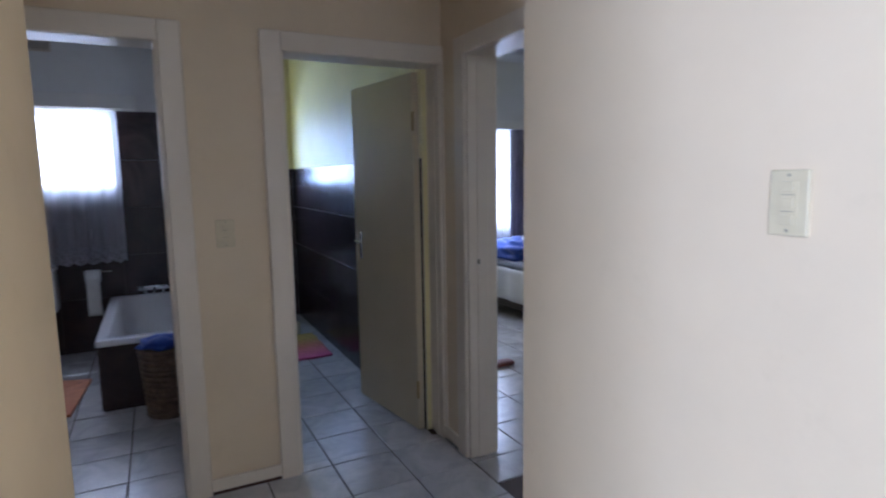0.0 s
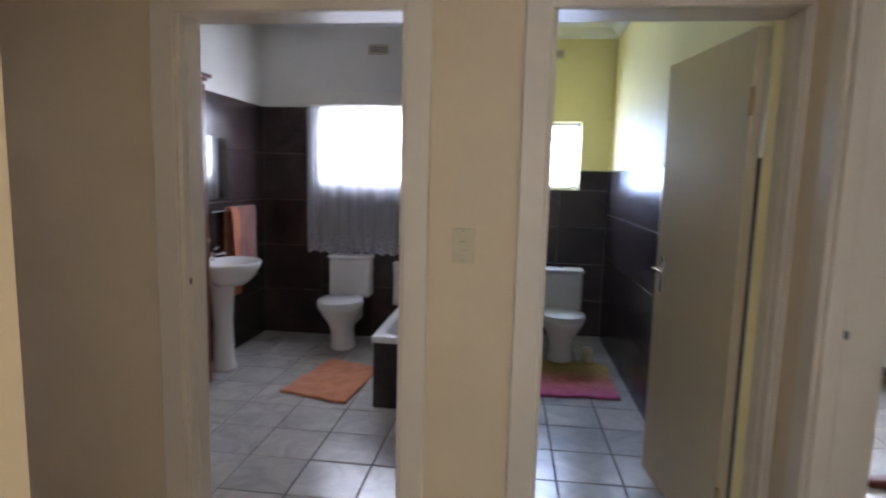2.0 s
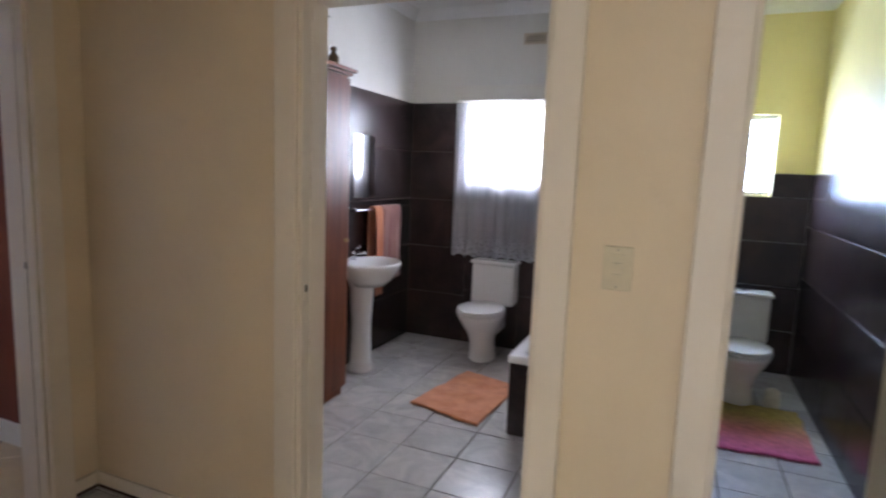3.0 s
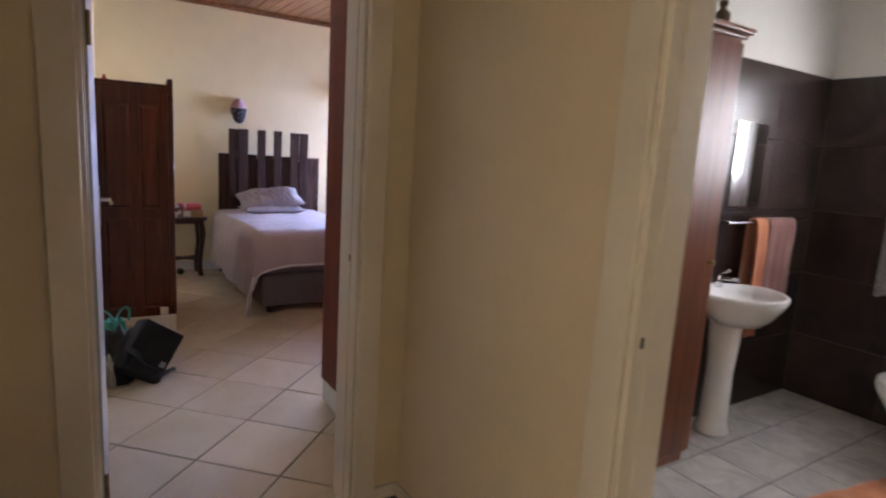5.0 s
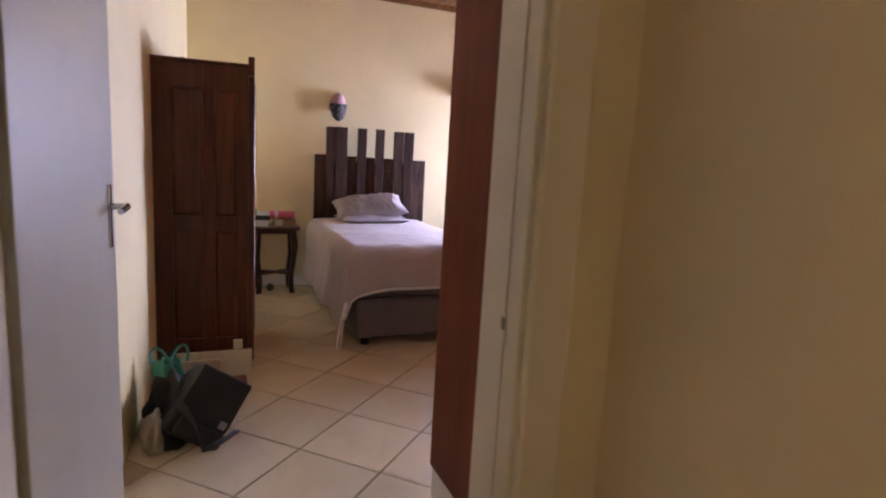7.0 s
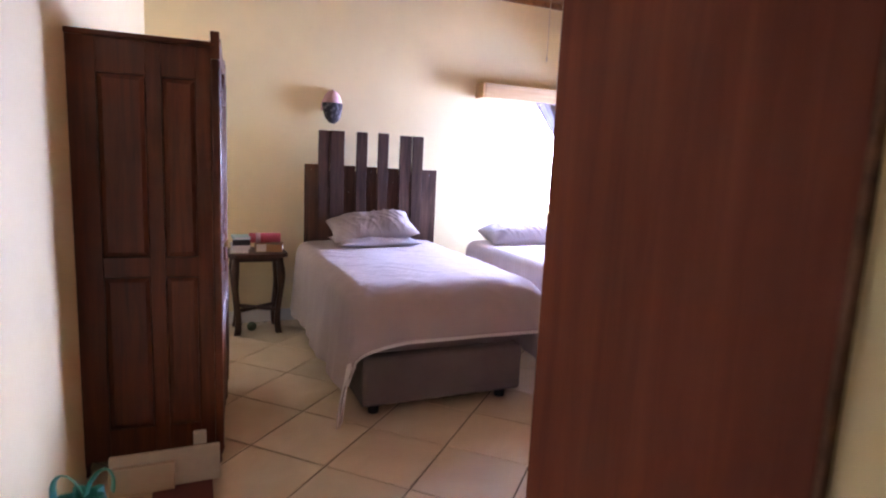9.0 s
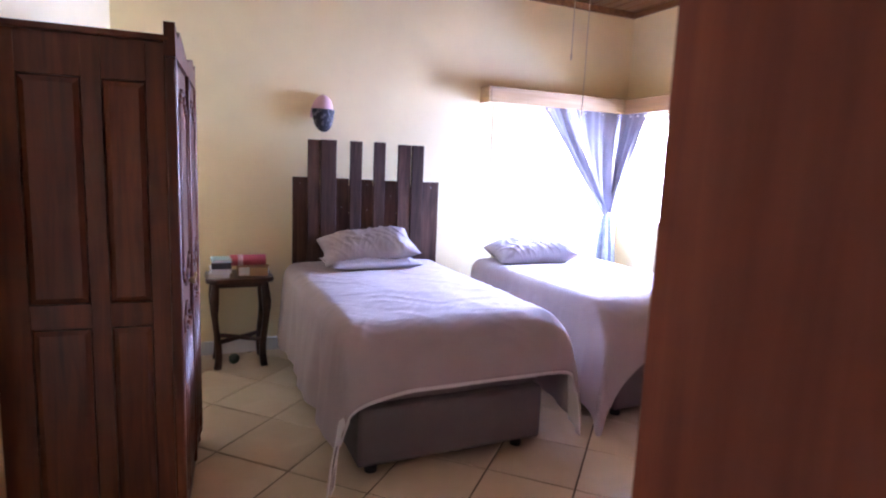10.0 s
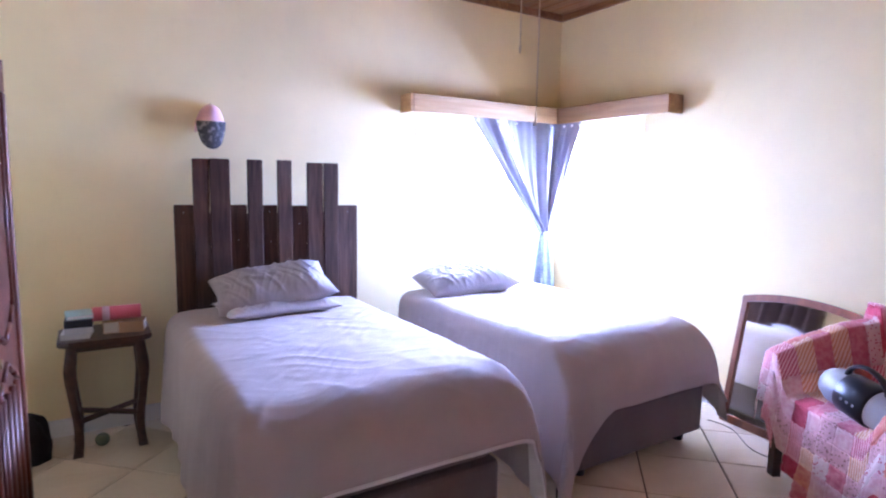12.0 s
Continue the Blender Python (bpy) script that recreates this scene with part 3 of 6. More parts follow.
wall_tiles(tile_bed("trim_toilet_tiles_east", 1.741, 1.745, HT, 6.10, 0, 1.555), "y", 1.745, -1, HT, 6.09, 0.0, 1.555, 0.56, 4)
wall_tiles(tile_bed("trim_toilet_tiles_west", 0.86, 0.864, HT, 6.10, 0, 1.555), "y", 0.86, 1, HT, 6.09, 0.0, 1.555, 0.56, 4)
wall_tiles(tile_bed("trim_toilet_tiles_sill", 0.864, 1.741, 6.096, 6.10, 0, TWZ0), "x", 6.10, -1, 0.872, 1.733, 0.0, TWZ0, 0.44, 4)
wall_tiles(tile_bed("trim_toilet_tiles_corner", TW1, 1.741, 6.096, 6.10, TWZ0, 1.555), "x", 6.10, -1, TW1, 1.733, TWZ0, 1.555, 0.44, 1)

# ---- windows ----
GLASS, _nt, _b = nodes_of("window_glass")
_b.inputs["Base Color"].default_value = (0.95, 0.98, 1, 1)
_b.inputs["Roughness"].default_value, _b.inputs["Transmission Weight"].default_value, _b.inputs["IOR"].default_value = 0.02, 1.0, 1.05


def window(name, m, w, h, mullions, rails, label):
    """A steel window along local x, its sill at z 0, inside at negative y."""
    f = tagged(thing(name, label, "window", m), "", "", "", "structure")
    for a in ((0, w, 0, 0.035), (0, w, h - 0.035, h)):
        part("window_frame", box(a[0], a[1], -0.02, 0.02, a[2], a[3], bevel=0.003), FRAMEWHITE, f)
    for x in [0.0175, w - 0.0175] + [w * (k + 1) / (mullions + 1) for k in range(mullions)]:
        part("window_bar", box(x - 0.0125, x + 0.0125, -0.018, 0.018, 0.035, h - 0.035, bevel=0.002), FRAMEWHITE, f)
    for k in range(rails):
        z = h * (k + 1) / (rails + 1)
        part("glazing_bar", box(0.035, w - 0.035, -0.014, 0.014, z - 0.009, z + 0.009), FRAMEWHITE, f)
    g = part("pane", box(0.03, w - 0.03, -0.002, 0.002, 0.03, h - 0.03), GLASS, f)
    g.visible_shadow = False
    return f


window("window_1", pose(BW0, 5.75, BWZ0), BW1 - BW0, BWZ1 - BWZ0, 1, 0, "white steel bathroom window behind a net curtain")
window("window_2", pose(TW0, 6.20, TWZ0), TW1 - TW0, TWZ1 - TWZ0, 0, 3, "small white steel toilet window with glazing bars")
window("window_3", pose(WX - 0.10, 6.0, WZ0, 0, 0, -90), 6.0 - 4.67, WZ1 - WZ0, 2, 0, "white steel bedroom corner window in bright daylight")
window("window_4", pose(-6.27, WY + 0.10, WZ0), 0.88, WZ1 - WZ0, 1, 0, "white steel bedroom corner window in bright daylight")
window("window_5", pose(3.30, 5.70, 0.85), 1.0, 1.13, 1, 1, "white steel guest bedroom window")
structure("trim_window_sills", boxes((WX - 0.078, WX + 0.003, 4.672, 5.998, WZ0 + 0.0005, WZ0 + 0.012), (-6.268, -5.392, WY - 0.003, WY + 0.078, WZ0 + 0.0005, WZ0 + 0.012)), SKIRTWHITE, "white painted window sills")

# raised bead added so its unlit side gives a grey stripe
structure("trim_window_bead", boxes((WX - 0.004, WX + 0.004, 4.605, 4.64, 1.40, 1.96), bevel=0.0035), BEDWALL, "narrow raised bead added to shade a stripe beside the window")

# ---- air vents ----


def vent(m, w, h, label):
    v = thing("air_vent", label, "air vent", m)
    part("frame", boxes((-w / 2, w / 2, -0.012, 0, -h / 2, -h / 2 + 0.012), (-w / 2, w / 2, -0.012, 0, h / 2 - 0.012, h / 2), (-w / 2, -w / 2 + 0.012, -0.0118, 0, -h / 2 + 0.012, h / 2 - 0.012), (w / 2 - 0.012, w / 2, -0.0118, 0, -h / 2 + 0.012, h / 2 - 0.012)), CARD, v)
    part("backing", box(-w / 2 + 0.01, w / 2 - 0.01, -0.002, 0.0, -h / 2 + 0.01, h / 2 - 0.01), SLOT, v)
    for k in range(4):
        z = -h / 2 + 0.012 + (k + 0.5) * (h - 0.024) / 4
        part("slat", box(-w / 2 + 0.012, w / 2 - 0.012, -0.011, -0.004, z - 0.004, z + 0.003), CARD, v)


vent(pose(-0.32, 5.655, 2.535), 0.18, 0.085, "small beige louvred air vent high on the bathroom wall")
vent(pose(1.205, 6.10, 2.59), 0.17, 0.085, "small beige louvred air vent high on the toilet wall")

# ---- bathroom ----


def toilet(m, label):
    """A close-coupled pan: base at local origin, wall at y 0.60, front at negative y."""
    t = thing("toilet", label, "toilet", m)
    prof = [(0.10, 0.0), (0.112, 0.02), (0.10, 0.08), (0.098, 0.16), (0.115, 0.23), (0.15, 0.30), (0.175, 0.36), (0.182, 0.395), (0.17, 0.40)]
    bm = bmesh.new()
    lathe(bm, prof, 28, 1.0, 1.28, 0, 0.06, lambda z: (0, -0.09 * (z / 0.4) ** 1.4))
    solid(bm, -0.095, 0.095, 0.12, 0.38, 0.18, 0.395, 0.03)
    part("bowl", bm, PORCELAIN, t, "", True)

    def oval(r0, z0, z1):
        b = bmesh.new()
        lathe(b, [(r0 - 0.012, z0), (r0, z0 + 0.004), (r0, z1 - 0.006), (r0 - 0.014, z1)], 32, 1.0, 1.25, 0, -0.02)
        return b

    part("seat", oval(0.188, 0.402, 0.418), PORCELAIN, t, "", True)
    part("lid", oval(0.184, 0.42, 0.438), PORCELAIN, t, "closed white lid", True)
    part("cistern", box(-0.18, 0.18, 0.22, 0.385, 0.40, 0.735, bevel=0.022), PORCELAIN, t, "", False)
    part("cistern_lid", box(-0.19, 0.19, 0.21, 0.392, 0.735, 0.765, bevel=0.01), PORCELAIN, t)
    part("flush_button", bar((0, 0.30, 0.765), (0, 0.30, 0.772), 0.022, None, 20), CHROME, t, "chrome flush button")
    return t


toilet(pose(-0.515, 5.24, 0), "white porcelain close-coupled toilet with its lid closed")
toilet(pose(1.305, 5.25, 0) @ Matrix.Scale(0.95, 4), "white porcelain toilet with its lid closed on a pink mat")
bm = bmesh.new()
lathe(bm, [(0.045, 0), (0.05, 0.01), (0.045, 0.11), (0.03, 0.125)], 18, 1, 1, 1.52, 5.30)
tagged(link("toilet_brush_holder", bm, plain("cream_plastic", (0.6, 0.52, 0.36), 0.4), None, True), "cream plastic toilet brush holder beside the toilet", "brush holder")


def basin():
    b = thing("wash_basin", "white porcelain pedestal wash basin with a chrome mixer tap", "wash basin", pose(-1.37, 4.60, 0))
    bm = bmesh.new()
    lathe(bm, [(0.085, 0), (0.095, 0.015), (0.075, 0.07), (0.068, 0.35), (0.085, 0.62), (0.10, 0.66)], 24, 1.0, 1.05, 0.15, 0)
    part("pedestal", bm, PORCELAIN, b, "", True)
    bm = bmesh.new()
    rings = [(0.5, 0.645), (0.72, 0.69), (0.93, 0.76), (1.0, 0.795), (1.0, 0.81), (0.96, 0.815), (0.88, 0.812), (0.8, 0.77), (0.5, 0.72), (0.12, 0.705)]
    vs = []
    for k, z in rings:
        row = []
        for i in range(36):
            a = i * math.tau / 36
            x = 0.215 + k * 0.215 * math.cos(a)
            y = k * 0.265 * math.sin(a) * (1.0 if math.cos(a) < 0 else (1 - 0.12 * math.cos(a)))
            row.append(bm.verts.new((max(0.012, x), y, z)))
        vs.append(row)
    for p, q in zip(vs, vs[1:]):
        for i in range(36):
            bm.faces.new((p[i], p[(i + 1) % 36], q[(i + 1) % 36], q[i]))
    bm.faces.new(vs[-1])
    bm.faces.new(vs[0][::-1])
    part("bowl", bm, PORCELAIN, b, "", True)
    tap = part("mixer_tap", bar((0.07, 0, 0.812), (0.07, 0, 0.875), 0.022, 0.018, 18), CHROME, b, "chrome mixer tap", True)
    part("spout", bar((0.07, 0, 0.86), (0.185, 0, 0.872), 0.012, 0.010), CHROME, tap, "", True)
    part("tap_lever", bar((0.07, 0, 0.885), (0.13, 0, 0.915), 0.007, 0.009), CHROME, tap, "", True)


basin()


def cabinet():
    c = thing("tall_cabinet", "tall narrow reddish wooden bathroom cabinet with a cornice", "cabinet", pose(-1.368, 3.70, 0))
    part("body", box(0, 0.285, 0, 0.46, 0.05, 2.02, bevel=0.004), CABWOOD, c)
    part("plinth", box(0, 0.27, 0.01, 0.45, 0, 0.05), CABWOOD, c)
    part("cornice", boxes((0, 0.305, -0.02, 0.48, 2.02, 2.04), (0, 0.325, -0.04, 0.50, 2.04, 2.062), bevel=0.006), CABWOOD, c, "moulded cornice")
    d = part("door", box(0.286, 0.302, 0.006, 0.454, 0.07, 2.0, bevel=0.004), CABWOOD, c)
    part("knob", bar((0.302, 0.41, 1.02), (0.326, 0.41, 1.02), 0.009, 0.013, 12), BRASS, d, "small brass knob", True)


cabinet()
bm = bmesh.new()
lathe(bm, [(0.026, 2.063), (0.034, 2.07), (0.033, 2.12), (0.018, 2.135), (0.014, 2.15), (0.02, 2.153), (0.02, 2.172)], 18, 1, 1, -1.13, 4.06)
tagged(link("bottle", bm, plain("dark_amber_glass", (0.10, 0.06, 0.03), 0.12), None, True), "small amber bottle standing on the tall cabinet", "bottle")


def pot_plant():
    p = thing("flower_vase", "glass vase with orange and yellow flowers on the cabinet", "vase", pose(-1.18, 3.93, 2.062))
    bm = bmesh.new()
    lathe(bm, [(0.03, 0), (0.034, 0.01), (0.02, 0.06), (0.03, 0.13), (0.045, 0.17)], 18)
    part("vase", bm, plain("grey_green_glass", (0.22, 0.26, 0.24), 0.1), p, "", True)
    leaf = plain("leaf_green", (0.05, 0.10, 0.03), 0.5)
    petal = plain("orange_petal", (0.72, 0.35, 0.04), 0.6)
    rnd = random.Random(4)
    for k in range(9):
        a, e = rnd.uniform(0, math.tau), rnd.uniform(0.05, 0.13)
        tip = Vector((e * math.cos(a), e * math.sin(a), rnd.uniform(0.24, 0.34)))
        part("stem", bar((0, 0, 0.12), tip, 0.0025, 0.002, 6), leaf, p)
        bm = bmesh.new()
        for i in range(7):
            b = i * math.tau / 7
            r = 0.026
            q = [bm.verts.new(tip + Vector(v)) for v in ((0, 0, 0), (r * 0.7 * math.cos(b - 0.35), r * 0.7 * math.sin(b - 0.35), 0.012), (r * 1.2 * math.cos(b), r * 1.2 * math.sin(b), 0.004), (r * 0.7 * math.cos(b + 0.35), r * 0.7 * math.sin(b + 0.35), 0.012))]
            bm.faces.new(q)
        part("flower", bm, petal if k % 3 else leaf, p, "", False, 0.002)


pot_plant()

m = thing("wall_mirror", "small frameless mirror on the tiled bathroom wall", "mirror", pose(-1.36, 4.68, 1.25))
part("glass", box(0, 0.006, 0, 0.30, 0, 0.465, bevel=0.001), SILVER, m)


def towel_rail():
    r = thing("towel_rail", "chrome towel rail on the tiled wall", "towel rail", pose(-1.36, 4.62, 1.165))
    part("rail", bar((0.06, 0, 0), (0.06, 0.86, 0), 0.008), CHROME, r)
    for y in (0.01, 0.85):
        part("bracket", bar((0, y, 0), (0.06, y, 0), 0.011), CHROME, r)


towel_rail()


def hung_towel(y0, y1, z_low, material, name, label, off):
    """A towel folded over the rail, with soft folds."""
    bm = bmesh.new()

    def f(u, v):
        y = y0 + u * (y1 - y0)
        w = 0.008 * math.sin(9 * u + off) + 0.005 * math.sin(23 * u + 2 * off)
        if v < 0.46:
            k = v / 0.46
            return (-1.335 + w * k * 0.3, y, 0.60 + k * 0.57)
        if v < 0.54:
            k = (v - 0.46) / 0.08
            return (-1.30 - 0.022 * math.cos(k * math.pi), y, 1.175 + 0.012 * math.sin(k * math.pi))
        k = (v - 0.54) / 0.46
        return (-1.272 + w * k + 0.012 * k, y + 0.01 * math.sin(4 * k + off), 1.175 - k * (1.175 - z_low))

    sheet(bm, f, 18, 30)
    tagged(link(name, bm, material, None, True, 0.009), label, "towel")


hung_towel(4.86, 4.97, 0.50, cloth("orange_terry", (0.36, 0.09, 0.03), (0.52, 0.17, 0.06), 300), "towel", "orange terry towel hanging over the rail", 0.4)
hung_towel(4.98, 5.27, 0.60, cloth("rust_brown_terry", (0.16, 0.05, 0.04), (0.25, 0.10, 0.08), 300), "towel", "rust brown towel hanging over the rail", 1.9)


def bathtub():
    t = thing("bathtub", "white bathtub behind dark tiled side panels", "bathtub", pose(0.05, 4.10, 0))
    W, L, Hh = 0.675, 1.535, 0.465
    part("end_panel", box(0.0, W, -0.012, 0.012, 0, 0.425, bevel=0.002), BROWNTILE, t)
    for k in range(3):
        part("side_panel", box(-0.012, 0.012, 0.014 + k * (L - 0.03) / 3, 0.010 + (k + 1) * (L - 0.03) / 3, 0, 0.425, bevel=0.002), BROWNTILE, t)
    bm = bmesh.new()

    def ring(inset, z, r):
        out = []
        x0, x1, y0, y1 = -0.02 + inset, W - inset, -0.02 + inset, L - inset
        for cx, cy, a0 in ((x1 - r, y1 - r, 0), (x0 + r, y1 - r, 90), (x0 + r, y0 + r, 180), (x1 - r, y0 + r, 270)):
            for k in range(7):
                a = radians(a0 + k * 15)
                out.append(bm.verts.new((cx + r * math.cos(a), cy + r * math.sin(a), z)))
        return out

    rs = [ring(0, 0.425, 0.02), ring(0, 0.46, 0.02), ring(0.012, Hh, 0.03), ring(0.06, Hh, 0.09), ring(0.075, Hh - 0.012, 0.1), ring(0.11, 0.2, 0.12), ring(0.16, 0.12, 0.1), ring(0.25, 0.105, 0.07)]
    for p, q in zip(rs, rs[1:]):
        for k in range(28):
            bm.faces.new((p[k], p[(k + 1) % 28], q[(k + 1) % 28], q[k]))
    bm.faces.new(rs[-1])
    part("tub", bm, PORCELAIN, t, "", True)
    tap = part("bath_mixer", boxes((0.22, 0.42, L - 0.045, L - 0.01, 0.50, 0.54), bevel=0.012), CHROME, t, "chrome bath mixer", True)
    part("spout", bar((0.32, L - 0.03, 0.52), (0.32, L - 0.15, 0.485), 0.014, 0.012), CHROME, tap, "", True)
    for x in (0.215, 0.425):
        part("tap_handle", bar((x - 0.02, L - 0.027, 0.52), (x + 0.02, L - 0.027, 0.52), 0.022, 0.022, 16), CHROME, tap, "", True)
    for x in (0.25, 0.39):
        part("tap_leg", bar((x, L - 0.027, 0.465), (x, L - 0.027, 0.505), 0.012), CHROME, tap)


bathtub()


def roll_holder():
    h = thing("toilet_roll_holder", "chrome toilet roll holder with a white roll", "roll holder", pose(-0.08, 5.645, 0.70))
    part("arm", bar((0.13, 0, 0), (0.13, -0.08, 0), 0.007), CHROME, h)
    part("rod", bar((0.135, -0.08, 0), (-0.07, -0.08, 0), 0.006), CHROME, h)
    part("roll", bar((-0.055, -0.08, -0.03), (0.055, -0.08, -0.03), 0.05, 0.05, 24), PAPER, h, "white paper roll", True)
    bm = bmesh.new()
    sheet(bm, lambda u, v: (-0.05 + 0.1 * u, -0.131 + 0.006 * math.sin(5 * v), -0.03 - 0.33 * v), 4, 12)
    part("hanging_paper", bm, PAPER, h, "long strip of hanging paper", True, 0.001)


roll_holder()


def laundry_basket():
    b = thing("laundry_basket", "round brown woven laundry basket beside the bathtub", "basket", pose(0.43, 3.90, 0))
    for k in range(13):
        z = 0.012 + k * 0.034
        bm = bmesh.new()
        r = 0.125 + 0.03 * k / 12
        n = 28
        rings = []
        for i in range(n):
            a = i * math.tau / n
            rr = r + 0.006 * math.sin(i * math.pi + k * math.pi)
            rings.append([bm.verts.new(((rr + 0.012 * math.cos(c)) * math.cos(a), (rr + 0.012 * math.cos(c)) * math.sin(a), z + 0.018 * math.sin(c))) for c in (k2 * math.tau / 6 for k2 in range(6))])
        for p, q in zip(rings, rings[1:] + rings[:1]):
            for c in range(6):
                bm.faces.new((p[c], p[(c + 1) % 6], q[(c + 1) % 6], q[c]))
        part("woven_band", bm, WICKER, b, "", True)
    part("base", bar((0, 0, 0.0), (0, 0, 0.012), 0.125, 0.125, 24), WICKER, b)


laundry_basket()


def crumpled(x, y, z, rx, ry, rz, material, name, label, category, seed, rough=0.35):
    """A heap of cloth: a squashed ball pushed about by noise."""
    bm = bmesh.new()
    bmesh.ops.create_icosphere(bm, subdivisions=4, radius=1.0)
    for v in bm.verts:
        d = v.co.normalized()
        n = noise.noise(d * 2.1 + Vector((seed, 0, 0))) * rough + abs(noise.noise(d * 5.5 + Vector((0, seed, 0)))) * rough * 0.6
        v.co = d * (1 + n)
        v.co = Vector((x + v.co.x * rx, y + v.co.y * ry, max(z, z + rz * 0.45 + v.co.z * rz)))
    return tagged(link(name, bm, material, None, True), label, category)


crumpled(0.40, 3.88, 0.437, 0.12, 0.11, 0.045, BLUE, "washcloth", "crumpled blue cloth lying on the laundry basket", "cloth", 3.0)


def mat(corners, name, label, material, seed):
    """A pile mat laid loosely: four corners, thick and slightly wavy."""
    bm = bmesh.new()
    a, b, c, d = (Vector((*p, 0)) for p in corners)

    def f(u, v):
        p = (a * (1 - u) + b * u) * (1 - v) + (d * (1 - u) + c * u) * v
        e = min(u, 1 - u, v, 1 - v)
        n = noise.noise(p * 7 + Vector((seed, 0, 0)))
        w = 0.012 * noise.noise(Vector((p.x * 9, p.y * 9, seed + 5))) if e < 0.01 else 0
        return (p.x + w, p.y + w, 0.012 + 0.007 * n + 0.0025 * noise.noise(p * 60))

    sheet(bm, f, 44, 52)
    return tagged(link(name, bm, material, None, True, 0.016), label, "mat")


mat(((-0.62, 4.22), (-0.135, 4.09), (-0.075, 4.80), (-0.50, 4.92)), "bath_mat", "worn orange bath mat on the tiled floor", ORANGE, 1.0)
PINKMAT, _nt, _b = nodes_of("pink_yellow_mat_pile")
_v = coords(_nt)
_sep = _nt.nodes.new("ShaderNodeSeparateXYZ")
_nt.links.new(_v, _sep.inputs[0])
_mr = _nt.nodes.new("ShaderNodeMapRange")
_mr.inputs["From Min"].default_value, _mr.inputs["From Max"].default_value = 4.45, 5.25
_nt.links.new(_sep.outputs["Y"], _mr.inputs["Value"])
_n = put(_nt, "ShaderNodeTexNoise", Scale=30.0, Detail=6.0)
_nt.links.new(_v, _n.inputs["Vector"])
_c1 = ramp(_nt, _mr.outputs["Result"], ((0.05, (0.55, 0.10, 0.22)), (0.4, (0.58, 0.17, 0.16)), (0.75, (0.50, 0.36, 0.10))))
_c2 = ramp(_nt, _n.outputs["Fac"], ((0.3, (0.75, 0.75, 0.75)), (0.7, (1.1, 1.1, 1.1))))
_nt.links.new(mixed(_nt, _c1, _c2, 1.0, "MULTIPLY"), _b.inputs["Base Color"])
_b.inputs["Roughness"].default_value = 0.95
mat(((0.98, 4.46), (1.645, 4.50), (1.66, 5.22), (0.98, 5.22)), "toilet_mat", "dip-dyed pink and yellow mat round the toilet foot", PINKMAT, 6.0)

# net curtain and its pelmet
NET, _nt, _b = nodes_of("white_net_lace")
_v = coords(_nt)
_lace = put(_nt, "ShaderNodeTexVoronoi", Scale=42.0)
_nt.links.new(_v, _lace.inputs["Vector"])
_sep = _nt.nodes.new("ShaderNodeSeparateXYZ")
_nt.links.new(_v, _sep.inputs[0])
_low = ramp(_nt, _sep.outputs["Z"], ((0.80, (1, 1, 1)), (0.98, (0, 0, 0))))
_holes = ramp(_nt, _lace.outputs["Distance"], ((0.25, (0.42, 0.42, 0.42)), (0.55, (0.75, 0.75, 0.75))))
_alpha = mixed(_nt, (0.60, 0.60, 0.60), _holes, _low)
_nt.links.new(_alpha, _b.inputs["Alpha"])
_b.inputs["Base Color"].default_value = (0.78, 0.80, 0.84, 1)
_b.inputs["Roughness"].default_value = 0.9
_tr = _nt.nodes.new("ShaderNodeBsdfTranslucent")
_tr.inputs["Color"].default_value = (0.8, 0.83, 0.9, 1)
_tp = _nt.nodes.new("ShaderNodeBsdfTransparent")
_m1, _m2 = _nt.nodes.new("ShaderNodeMixShader"), _nt.nodes.new("ShaderNodeMixShader")
_m1.inputs[0].default_value = 0.5
_nt.links.new(_b.outputs[0], _m1.inputs[1])
_nt.links.new(_tr.outputs[0], _m1.inputs[2])
_nt.links.new(_alpha, _m2.inputs[0])
_nt.links.new(_tp.outputs[0], _m2.inputs[1])
_nt.links.new(_m1.outputs[0], _m2.inputs[2])
_nt.links.new(_m2.outputs[0], _nt.nodes["Material Output"].inputs["Surface"])
_b.inputs["Alpha"].default_value = 1.0
for _l in list(_b.inputs["Alpha"].links):
    _nt.links.remove(_l)


def net_curtain():
    bm = bmesh.new()

    def f(u, v):
        x = -0.94 + 1.13 * u
        fold = 0.016 * math.sin(u * 75 + 0.8 * math.sin(u * 17)) * (0.5 + 0.7 * v) + 0.008 * math.sin(u * 31)
        return (x + 0.006 * math.sin(u * 60 + v * 2), 5.595 + fold, 2.035 - v * (1.265 + 0.012 * math.sin(u * 75)))

    sheet(bm, f, 220, 24)
    tagged(link("net_curtain", bm, NET, None, True), "white net curtain with a lace lower border", "curtain")


net_curtain()
p = thing("window_pelmet", "plain white box pelmet over the bathroom window", "pelmet", pose(-0.935, 5.655, 2.048))
part("front_board", box(0, 1.29, -0.12, -0.10, 0, 0.118, bevel=0.004), SKIRTWHITE, p)
part("top_board", box(0, 1.29, -0.0995, 0, 0.10, 0.118), SKIRTWHITE, p)
for x in (0.0, 1.272):
    part("end_board", box(x, x + 0.018, -0.0995, 0, 0, 0.0995), SKIRTWHITE, p)

# ---- guest bedroom, through its doorway ----


